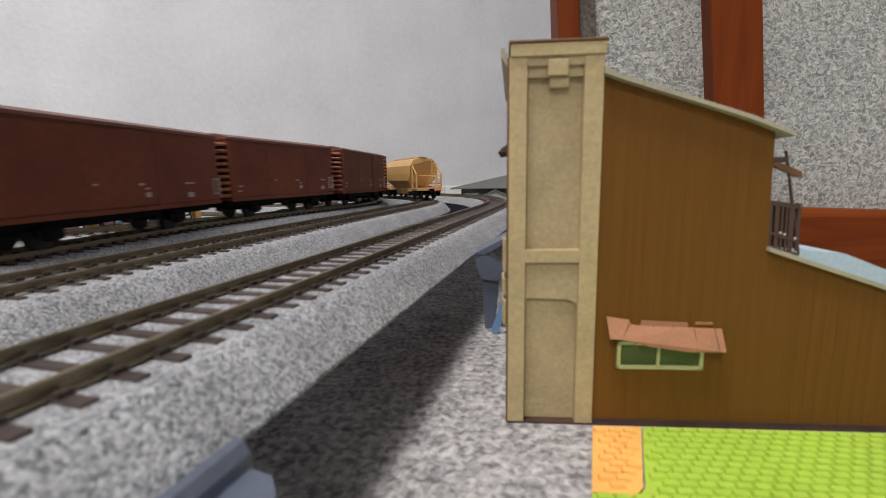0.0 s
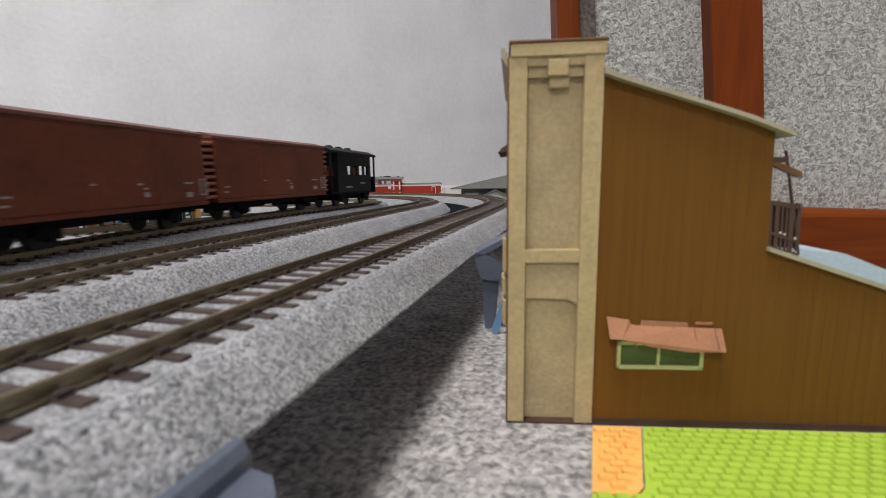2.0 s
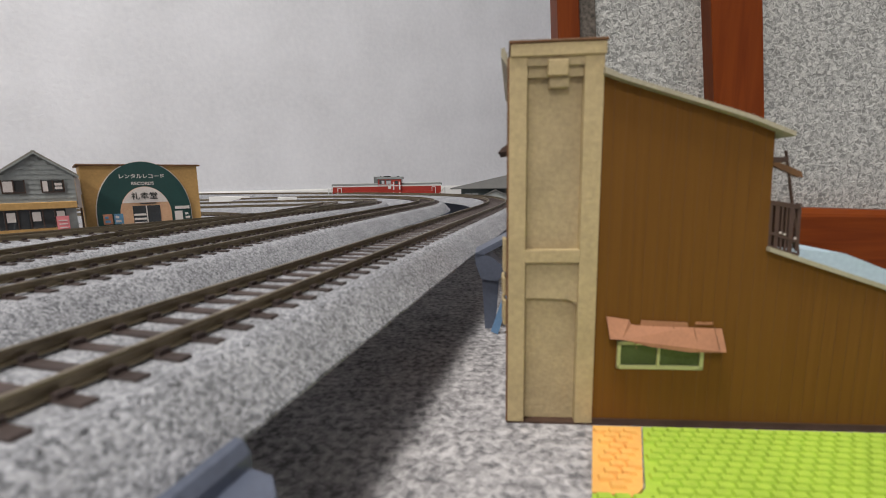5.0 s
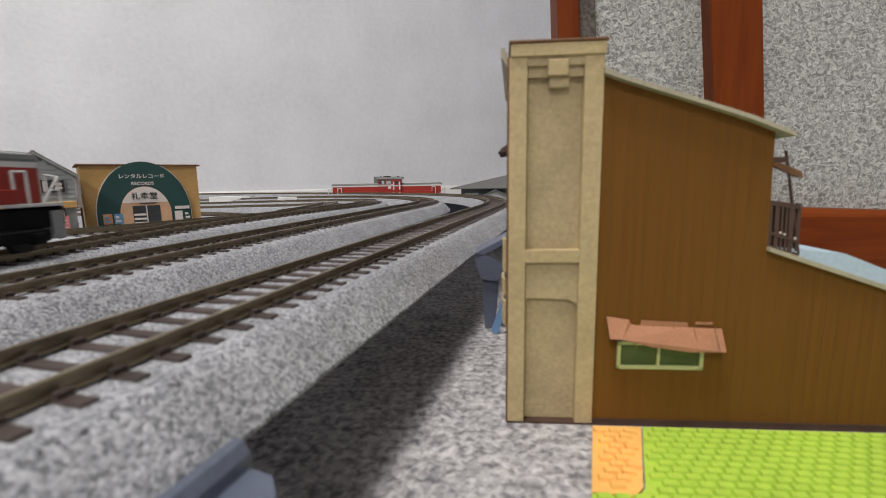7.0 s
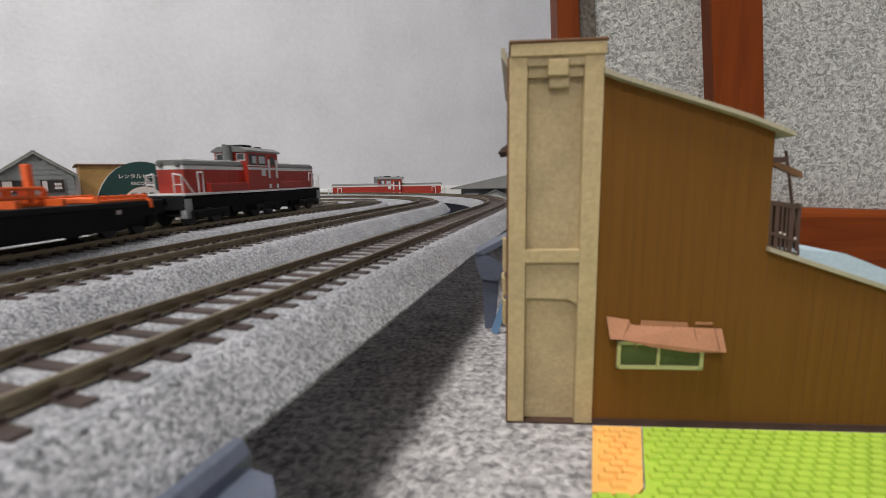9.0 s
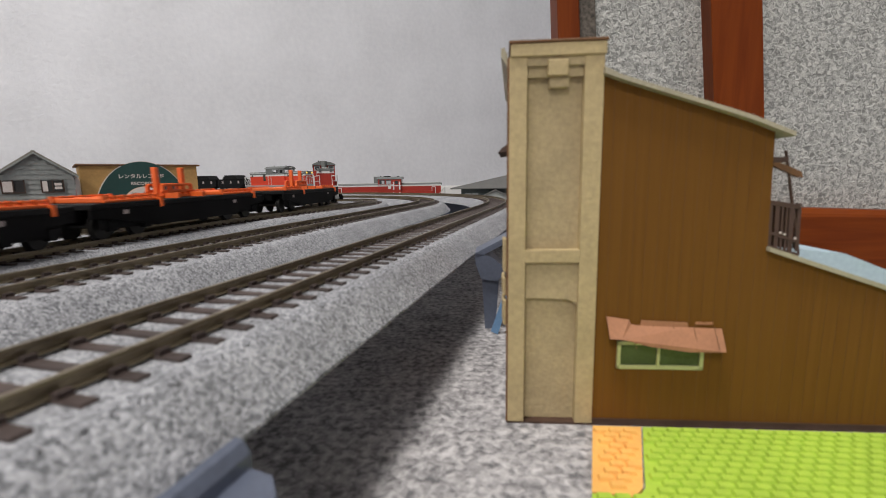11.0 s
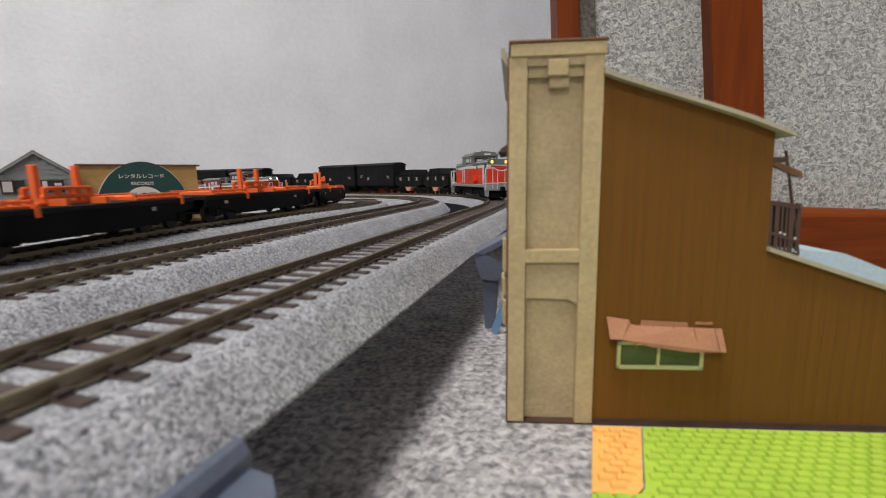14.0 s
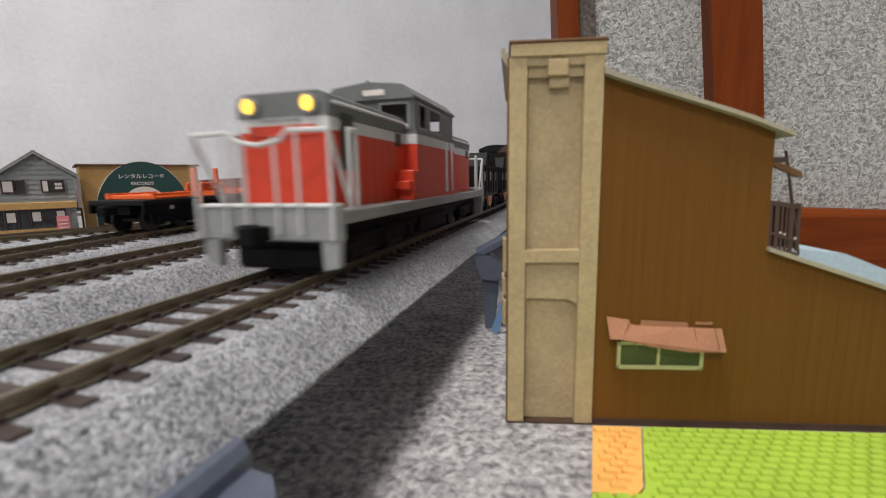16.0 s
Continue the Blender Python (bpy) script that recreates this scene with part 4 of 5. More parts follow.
def end_rails(t, x, sgn, z, inset=0.0):
    """White hand rails, steps and beam at one end."""
    g = B()
    for k in (-1, 1):
        rod(g, [(x, k * 16.5, z - 8), (x, k * 16.5, z + 12), (x, k * 9.0, z + 13), (x, k * 9.0, z)], 0.5)
        rod(g, [(x, k * 16.5, z + 12), (x - sgn * 9, k * 17.5, z)], 0.5)
        rod(g, [(x, k * 16.5, z + 6), (x, k * 9.0, z + 6)], 0.35)
        rod(g, [(x - sgn * 14, k * 17.5, z), (x - sgn * 14, k * 17.5, z + 14), (x - sgn * 19, k * 17.5, z + 14), (x - sgn * 19, k * 17.5, z)], 0.5)
    part("hand_rail", g, WHITE, t, "white wire hand rail")
    g = B()
    for k in (-1, 1):
        box(g, min(x, x - sgn * 6), max(x, x - sgn * 6), k * 15 - 2.5, k * 15 + 2.5, 3, z - 2, 0.3)
        box(g, min(x, x - sgn * 7), max(x, x - sgn * 7), k * 15 - 3.0, k * 15 + 3.0, 3, 4.2, 0.2)
    part("step", g, SILVER, t)


def centre_cab_loco(label, lit):
    """Two-hood diesel with the cab in the middle; the front is +x."""
    t = thing("diesel_locomotive", label, "model locomotive")
    g = B()
    box(g, -84, 84, -18.2, 18.2, 12.3, 13.2, 0.2)
    part("deck", g, WHITE, t, "pale grey running board")
    g = B()
    box(g, -83, 83, -16, 16, 6.2, 11.5, 0.4)
    for x0, x1 in ((-76, -37), (-33, -14), (-12, 12), (14, 34), (37, 76)):
        box(g, x0, x1, -15.8, 15.8, 3.0, 8.6, 0.8)
    part("underframe", g, BLACK, t)
    for nm, x0, x1 in (("front_hood", 21, 78), ("rear_hood", -78, -12)):
        g = B()
        prism(g, hood_outline(12.5, 13.2, 30.2, 0.6), x0, x1, "YZ")
        hood = part(nm, g, RED, t)
        g = B()
        prism(g, hood_outline(12.65, 29.0, 31.6, 0.5), x0 - 0.1, x1 + 0.12, "YZ")
        part("white_band", g, WHITE, hood)
        g = B()
        prism(g, hood_outline(12.7, 31.6, 35.2, 2.4), x0 - 0.2, x1 + 0.2, "YZ")
        part("hood_top", g, GREY, hood, "grey hood top")
        g = B()
        for k in (-1, 1):
            rod(g, [(x0 + 2, k * 11.6, 35.6), (x1 - 2, k * 11.6, 35.6)], 0.35, 5)
        for i in range(3):
            box(g, x0 + 8 + i * 18, x0 + 14 + i * 18, -4, 4, 35.0, 36.4, 0.3)
        part("roof_rail", g, WHITE, hood)
        g = B()
        for i in range(10):
            u = x0 + 6 + i * (x1 - x0 - 12) / 9
            for k in (-1, 1):
                box(g, u - 0.12, u + 0.12, k * 12.55 - 0.12, k * 12.55 + 0.12, 15, 29)
        part("panel_line", g, RED, hood)
    g = B()
    for k in (-1, 1):
        box(g, 21.2, 66, k * 15.5 - 2.6, k * 15.5 + 2.6, 13.2, 19.5, 0.3)
        box(g, -58, -14, k * 15.5 - 2.6, k * 15.5 + 2.6, 13.2, 19.5, 0.3)
    part("side_box", g, RED, t)
    g = B()
    prism(g, [(-17.6, 13.2), (-17.6, 43.0), (-15, 45.0), (15, 45.0), (17.6, 43.0), (17.6, 13.2)], -12, 21, "YZ")
    cab = part("cab", g, RED, t)
    g = B()
    prism(g, [(-18.8, 43.2), (-18.4, 44.6), (-12, 47.2), (0, 48.2), (12, 47.2), (18.4, 44.6), (18.8, 43.2)], -14.5, 23.5, "YZ")
    part("cab_roof", g, GREY, cab, "grey arched cab roof")
    g = B()
    box(g, -5, 5, -6, 6, 47.6, 49.6, 0.6)
    box(g, 14, 18, -3, 3, 47.4, 49.2, 0.5)
    disc(g, (-10, 8, 48.4), 1.2, 2.4, "Z", 10)
    part("roof_fitting", g, BLACK, cab)
    g = B()
    disc(g, (-15.5, 0, 42), 4.2, 13, "Z", 16)
    part("exhaust", g, GREY, cab, "grey exhaust stack")
    for k in (-1, 1):
        for x0, x1 in ((-10.2, -2.6), (-1.0, 6.6)):
            g = B()
            box(g, x0, x1, k * 17.6 - 0.25, k * 17.6 + 0.25, 33.2, 41.6)
            win = part("cab_side_window", g, GLASS_DARK, cab)
            g = B()
            box(g, x0 + (3.2 if x0 < -5 else 0.6), x1 - 0.5, k * 17.8 - 0.22, k * 17.8 + 0.22, 34.4, 40.2)
            part("pane", g, GLASS_PALE, win)
        g = B()
        box(g, -11.8, 21.2, k * 17.7 - 0.2, k * 17.7 + 0.2, 29.4, 31.2)
        box(g, -12.3, 9, k * 17.8 - 0.2, k * 17.8 + 0.2, 32.2, 32.9)
        box(g, 2, 6.2, k * 17.75 - 0.22, k * 17.75 + 0.22, 24.4, 30)
        part("white_band", g, WHITE, cab)
        g = B()
        box(g, 11.2, 17.5, k * 17.65 - 0.2, k * 17.65 + 0.2, 14.5, 41.5)
        door = part("cab_door", g, RED, cab)
        g = B()
        box(g, 12.2, 16.5, k * 17.9 - 0.15, k * 17.9 + 0.15, 33, 40)
        part("pane", g, GLASS_DARK, door)
        g = B()
        for x in (10.0, 18.6):
            box(g, x - 0.9, x + 0.9, k * 18.1 - 0.4, k * 18.1 + 0.4, 22.5, 38)
            box(g, x - 0.9, x + 0.9, k * 18.3 - 0.4, k * 18.3 + 0.4, 14.0, 17.5)
        part("grab_rail", g, WHITE, door)
    for x, s in ((-12.2, -1), (21.2, 1)):
        for y in (-11.2, 11.2):
            g = B()
            box(g, x - 0.25, x + 0.25, y - 4.4, y + 4.4, 36.4, 42.4, 0.1)
            w = part("cab_end_window", g, WHITE, cab, "white-framed cab window")
            g = B()
            box(g, x - 0.4, x + 0.4, y - 3.5, y + 3.5, 37.2, 41.6)
            part("pane", g, GLASS_DARK, w)
    for s in (-1, 1):
        for y in (-8, 8):
            g = B()
            disc(g, (s * 78.6, y, 32.6), 2.3, 1.6, "X", 16)
            hl = part("headlight", g, GREY, t)
            g = B()
            disc(g, (s * 79.5, y, 32.6), 1.7, 0.6, "X", 16)
            part("lens", g, LAMP_PALE if lit and s > 0 else LAMP_OFF, hl)
        g = B()
        box(g, min(s * 82.5, s * 85), max(s * 82.5, s * 85), -17, 17, 6.5, 12.4, 0.4)
        part("end_beam", g, BLACK_BODY, t, "black end beam")
        end_rails(t, s * 84, s, 13)
        coupler(t, s * 85, s)
    for x in (-56, 0, 56):
        bogie(t, x, (-10, 10) if x else (-8, 8))
    return t


def switcher_loco():
    """Orange-red switching diesel with an off-centre cab; the front is -x."""
    t = thing("switcher_locomotive", "orange-red and grey model diesel with lit headlights", "model locomotive")
    L0, L1 = -85, 85
    g = B()
    box(g, L0 + 2, L1 - 2, -18.6, 18.6, 11.6, 14.6, 0.3)
    part("deck", g, SILVER, t, "grey running board")
    g = B()
    box(g, L0 + 4, L1 - 4, -14, 14, 6.5, 11.6, 0.4)
    box(g, -18, 18, -15, 15, 3.2, 9, 0.8)
    part("underframe", g, BLACK, t)
    for nm, x0, x1 in (("front_hood", -76, -25), ("rear_hood", 26, 76)):
        g = B()
        prism(g, hood_outline(12.7, 14.6, 31.0, 0.5), x0, x1, "YZ")
        hood = part(nm, g, ORANGE_RED, t)
        g = B()
        prism(g, hood_outline(12.85, 30.6, 33.4, 0.4), x0 - 0.1, x1 + 0.1, "YZ")
        part("white_band", g, WHITE, hood)
        g = B()
        prism(g, hood_outline(12.9, 33.4, 38.4, 2.6), x0 - 0.25, x1 + 0.2, "YZ")
        part("hood_top", g, GREY, hood, "grey hood top")
        g = B()
        for k in (-1, 1):
            rod(g, [(x0 + 2, k * 13.1, 36.2), (x1 - 1, k * 13.1, 36.2)], 0.4, 5)
        part("roof_rail", g, WHITE, hood)
        g = B()
        for k in (-1, 1):
            box(g, x0 + 5, x0 + 12, k * 12.85 - 0.3, k * 12.85 + 0.3, 22.5, 34.5)
            box(g, x1 - 9, x1 - 5, k * 12.85 - 0.3, k * 12.85 + 0.3, 29.5, 33.0)
        part("louvre", g, LOUVRE, hood, "dark louvred vent")
        g = B()
        for i in range(6):
            u = x0 + 14 + i * (x1 - x0 - 18) / 6
            for k in (-1, 1):
                box(g, u - 0.1, u + 0.1, k * 12.7 - 0.14, k * 12.7 + 0.14, 15, 30)
        part("panel_line", g, ORANGE_RED, hood)
    g = B()
    for k in (-1, 1):
        box(g, -36, -25.2, k * 15.4 - 2.6, k * 15.4 + 2.6, 17.5, 20.0, 0.3)
        box(g, -33, -25.2, k * 15.6 - 2.8, k * 15.6 + 2.8, 14.6, 23.0, 0.3)
    part("side_box", g, ORANGE_RED, t)
    g = B()
    prism(g, [(-17, 14.6), (-17, 31.2), (17, 31.2), (17, 14.6)], -25, 26, "YZ")
    cab = part("cab", g, ORANGE_RED, t)
    g = B()
    prism(g, [(-17.1, 30.6), (-17.1, 33.4), (17.1, 33.4), (17.1, 30.6)], -25.1, 26.1, "YZ")
    part("white_band", g, WHITE, cab)
    # upper half as posts, sills and header round open window bays
    g = B()
    prism(g, [(-17, 33.4), (-16.8, 35.0), (16.8, 35.0), (17, 33.4)], -25, 26, "YZ")
    prism(g, [(-16.1, 42.6), (-15.9, 43.8), (-12, 46.8), (12, 46.8), (15.9, 43.8), (16.1, 42.6)], -25, 26, "YZ")
    for x0, x1 in ((-25, -23.6), (24.6, 26)):
        for y0, y1 in ((-16.4, -14.6), (-3.6, 3.6), (14.6, 16.4)):
            box(g, x0, x1, y0, y1, 34.8, 42.8)
    for k in (-1, 1):
        for x0, x1 in ((-23.6, -21.5), (-12, -9.5), (6.5, 24.6)):
            box(g, x0, x1, k * 16.3 - 0.4, k * 16.3 + 0.4, 34.8, 42.8)
    part("cab_upper", g, GREY, cab, "grey cab upper half with open window bays")
    g = B()
    box(g, -14, 12, -8, 8, 33.6, 36.5, 0.4)
    part("control_desk", g, BLACK_BODY, cab)
    g = B()
    prism(g, [(-17.2, 43.9), (-13, 47.2), (0, 48.4), (13, 47.2), (17.2, 43.9), (16.4, 43.3), (-16.4, 43.3)], -27, 28, "YZ")
    part("cab_roof", g, GREY, cab)
    g = B()
    for x in (-20, 14):
        rod(g, [(x, 3, 48), (x, 3, 50.0)], 0.5)
    part("roof_fitting", g, GREY, cab)
    g = B()
    box(g, -27.4, -26.9, -6.5, 1.5, 44.4, 46.0, 0.1)
    part("number_plate", g, SHOP_PALE, cab, "small pale plate on the cab front")
    for x in (-25.2, 26.2):
        for y in (-9.1, 9.1):
            g = B()
            for y0, y1, z0, z1 in ((-5.6, 5.6, 34.9, 35.6), (-5.6, 5.6, 42.0, 42.7), (-5.6, -4.9, 35.6, 42.0), (4.9, 5.6, 35.6, 42.0)):
                box(g, x - 0.3, x + 0.3, y + y0, y + y1, z0, z1)
            part("cab_end_window", g, SILVER, cab, "pale window frame")
    for k in (-1, 1):
        for x0, x1 in ((-21.5, -12), (-9.5, 6.5)):
            g = B()
            for u0, u1, z0, z1 in ((x0, x1, 34.9, 35.6), (x0, x1, 42.0, 42.7), (x0, x0 + 0.8, 35.6, 42.0), (x1 - 0.8, x1, 35.6, 42.0)):
                box(g, u0, u1, k * 16.6 - 0.3, k * 16.6 + 0.3, z0, z1)
            part("cab_side_window", g, SILVER, cab, "pale window frame")
        g = B()
        rod(g, [(11, k * 17.6, 16), (11, k * 17.6, 33)], 0.5)
        rod(g, [(19, k * 17.6, 16), (19, k * 17.6, 33)], 0.5)
        part("grab_rail", g, WHITE, cab)
    for s in (-1, 1):
        for y in (-8.3, 8.3):
            g = B()
            disc(g, (s * 76.9, y, 35.7), 2.0, 2.0, "X", 18)
            hl = part("headlight", g, SILVER, t)
            g = B()
            disc(g, (s * 78.0, y, 35.7), 1.5, 0.6, "X", 18)
            part("lens", g, LAMP_ON if s < 0 else LAMP_OFF, hl, "glowing amber lens" if s < 0 else "")
        g = B()
        box(g, min(s * 75.9, s * 76.5), max(s * 75.9, s * 76.5), -9.5, 9.5, 29.6, 31.8, 0.1)
        part("number_board", g, ORANGE_RED, t)
        g = B()
        box(g, min(s * 76.6, s * 77.1), max(s * 76.6, s * 77.1), -5.8, 5.8, 32.6, 33.3, 0.1)
        part("lamp_bar", g, SILVER, t)
        g = B()
        box(g, min(s * 82, s * 85), max(s * 82, s * 85), -19.4, 19.4, 8.2, 15.4, 0.5)
        part("end_beam", g, SILVER, t, "grey end beam with white top edge")
        g = B()
        box(g, min(s * 82, s * 85.4), max(s * 82, s * 85.4), -19.0, 19.0, 15.2, 16.1, 0.3)
        part("beam_edge", g, WHITE, t)
        g = B()
        for k in (-1, 1):
            prism(g, [(k * 14.2, 8.6), (k * 18.8, 8.6), (k * 18.4, 2.8), (k * 14.6, 2.2)], s * 83.5 - 1.2, s * 83.5 + 1.2, "YZ")
        part("step", g, SILVER, t)
        g = B()
        x = s * 86.0
        rod(g, [(x, -18.2, 9), (x, -18.2, 29.6), (x, -8.0, 29.8), (x, -5.6, 28.0), (x, 0, 27.2), (x, 5.6, 28.0), (x, 8.0, 29.8), (x, 18.2, 29.6), (x, 18.2, 9)], 0.5, 6)
        for y in (-10.0, -4.2, 4.2, 10.0):
            rod(g, [(x, y, 10), (x, y, 28.6 if abs(y) < 5 else 29.7)], 0.4, 5)
        for k in (-1, 1):
            rod(g, [(x, k * 18.2, 29.6), (x - s * 9, k * 18.2, 15)], 0.5)
            rod(g, [(x - s * 11, k * 17.2, 15), (x - s * 11, k * 17.2, 30.5), (x - s * 14.5, k * 17.2, 30.5), (x - s * 14.5, k * 17.2, 15)], 0.5)
        part("hand_rail", g, WHITE, t, "white wire hand rail")
        coupler(t, s * 85, s)
        g = B()
        box(g, min(s * 78, s * 81), max(s * 78, s * 81), -13, 13, 1.2, 6.8, 1.0)
        part("rail_guard", g, BLACK, t)
    bogie(t, -52, (-20, 0, 20))
    bogie(t, 56, (-10, 10))
    return t


def box_car(hl=55.5):
    """Brown van with sliding doors, 123 mm over couplers."""
    t = thing("brown_boxcar", "red-brown model boxcar with plain sliding doors", "model wagon", "brown boxcar train")
    hw, top = 17.2, 49.0
    g = B()
    box(g, -hl, hl, -hw, hw, 11.5, top, 0.4)
    body = part("body", g, BOX_BROWN, t)
    g = B()
    prism(g, [(-hw - 0.9, top - 0.6), (-hw - 0.7, top + 0.8), (-10, top + 3.0), (0, top + 3.6), (10, top + 3.0), (hw + 0.7, top + 0.8), (hw + 0.9, top - 0.6)], -hl - 0.8, hl + 0.8, "YZ")
    part("roof", g, BOX_ROOF, t, "lighter brown ribbed roof")
    for k in (-1, 1):
        for x0, x1 in ((-hl + 1.2, -19), (-19, 19), (19, hl - 1.2)):
            g = B()
            box(g, x0 + 0.3, x1 - 0.3, k * hw - 0.5, k * hw + 0.5, 13.5, top - 1.8, 0.35)
            d = part("sliding_door", g, BOX_BROWN, body)
            g = B()
            box(g, x1 - 1.4, x1 + 0.6, k * (hw + 0.4) - 0.5, k * (hw + 0.4) + 0.5, 12.5, top - 1.2, 0.3)
            part("door_post", g, BOX_BROWN, d)
        g = B()
        box(g, -hl, hl, k * (hw + 0.3) - 0.6, k * (hw + 0.3) + 0.6, 11.2, 13.0, 0.2)
        part("door_sill", g, BOX_BROWN, body)
        g = B()
        for x, w, z, h in ((-44, 6.5, 23, 0.8), (-43, 4.5, 16, 2.6), (-10, 3, 23, 0.9), (-13, 2.4, 21, 0.8), (-13.5, 3, 17.5, 2.2), (14, 2.4, 23.5, 0.7), (hl - 9, 3.5, 20, 0.8), (hl - 8, 3, 17, 0.8)):
            box(g, x, x + w, k * (hw + 0.6) - 0.06, k * (hw + 0.6) + 0.06, z, z + h)
        part("faded_marking", g, FADED, body, "small faded white markings")
        g = B()
        box(g, -hl + 0.2, -hl + 0.9, k * (hw + 0.6) - 0.3, k * (hw + 0.6) + 0.3, 16.5, 25.5, 0.1)
        box(g, -hl + 3.0, -hl + 3.6, k * (hw + 0.6) - 0.3, k * (hw + 0.6) + 0.3, 16.5, 25.5, 0.1)
        box(g, -hl + 6.0, -hl + 6.6, k * (hw + 0.6) - 0.3, k * (hw + 0.6) + 0.3, 16.5, 25.5, 0.1)
        box(g, -hl + 0.2, -hl + 6.6, k * (hw + 0.6) - 0.3, k * (hw + 0.6) + 0.3, 16.5, 17.3, 0.1)
        box(g, -hl + 0.2, -hl + 6.6, k * (hw + 0.6) - 0.3, k * (hw + 0.6) + 0.3, 24.9, 25.5, 0.1)
        part("card_holder", g, FADED, body, "pale card holder frame")
    # end ribs take the brighter brown that stands in for light on them
    for s in (-1, 1):
        g = B()
        for i in range(9):
            box(g, min(s * (hl - 0.6), s * (hl + 5.0)), max(s * (hl - 0.6), s * (hl + 5.0)), -hw + 0.2, hw - 0.2, 14.0 + i * 3.8, 16.0 + i * 3.8, 0.8)
        part("end_rib", g, BOX_END_LIT, body, "pressed ribs of the end wall, coloured as if brightly lit")
        coupler(t, s * hl, s)
    g = B()
    box(g, -hl + 2, hl - 2, -11, 11, 7.5, 11.5, 0.3)
    box(g, -14, 8, -14, -9, 5, 10, 0.5)
    part("underframe", g, BLACK, t)
    bogie(t, -33, (0,), 5.6, 14.2)
    bogie(t, 33, (0,), 5.6, 14.2)
    return t


def brake_van():
    t = thing("black_caboose", "black model brake van with end platforms", "model wagon", "brown boxcar train")
    hw, top = 16.6, 40.0
    g = B()
    for y in (-hw, hw - 0.8):
        prism(g, [(-34, 11), (34, 11), (34, 24), (-34, 24)], y, y + 0.8)
        prism(g, [(-34, 31), (34, 31), (34, top), (-34, top)], y, y + 0.8)
        for x0, x1 in ((-34, -27), (-20, -15), (-8, -3), (4, 9), (16, 34)):
            prism(g, [(x0, 24), (x1, 24), (x1, 31), (x0, 31)], y, y + 0.8)
    for x in (-34, 33.2):
        box(g, x, x + 0.8, -hw + 0.8, hw - 0.8, 11, 23)
        box(g, x, x + 0.8, -hw + 0.8, hw - 0.8, 32, top)
        box(g, x, x + 0.8, -3.5, 3.5, 23, 32)
        for k in (-1, 1):
            box(g, x, x + 0.8, k * 13.8 - 2, k * 13.8 + 2, 23, 32)
    part("body", g, BLACK_BODY, t)
    # added orange slabs; their colour stands in for the glow and bench inside
    g = B()
    for x0, x1 in ((-33, -23.5), (-16, -12), (-3, 1.5), (12, 33)):
        box(g, x0, x1, -1, 1, 12, 31, 0.3)
    part("interior_bench", g, ORANGE, t, "orange slabs inside, for the glow and bench behind the windows")
    g = B()
    prism(g, [(-hw - 1.2, top - 0.4), (-hw - 1, top + 1), (-9, top + 4), (9, top + 4), (hw + 1, top + 1), (hw + 1.2, top - 0.4)], -46.5, 46.5, "YZ")
    part("roof", g, BLACK_BODY, t)
    g = B()
    for x in (-18, 0, 18):
        disc(g, (x, 0, top + 5.0), 5.4, 2.6, "Z", 16, 2.5)
    part("ventilator", g, BLACK_BODY, t)
    g = B()
    box(g, -46, 46, -hw, hw, 9.5, 11, 0.2)
    box(g, -44, 44, -10, 10, 6.5, 9.5, 0.3)
    part("underframe", g, BLACK, t)
    for s in (-1, 1):
        for k in (-1, 1):
            g = B()
            box(g, s * 44.8 - 0.7, s * 44.8 + 0.7, k * 15.6 - 0.8, k * 15.6 + 0.8, 11, top)
            part("platform_post", g, BLACK_BODY, t)
        g = B()
        box(g, s * 45.2 - 0.4, s * 45.2 + 0.4, -15, 15, 11, 23)
        part("platform_panel", g, BLACK_BODY, t)
        coupler(t, s * 46, s)
        bogie(t, s * 26, (0,), 5.6, 14.2)
    g = B()
    for k in (-1, 1):
        box(g, -20, -10, k * (hw + 0.1) - 0.1, k * (hw + 0.1) + 0.1, 17, 18)
        box(g, 8, 20, k * (hw + 0.1) - 0.1, k * (hw + 0.1) + 0.1, 14, 15)
    part("marking", g, FADED, t)
    return t


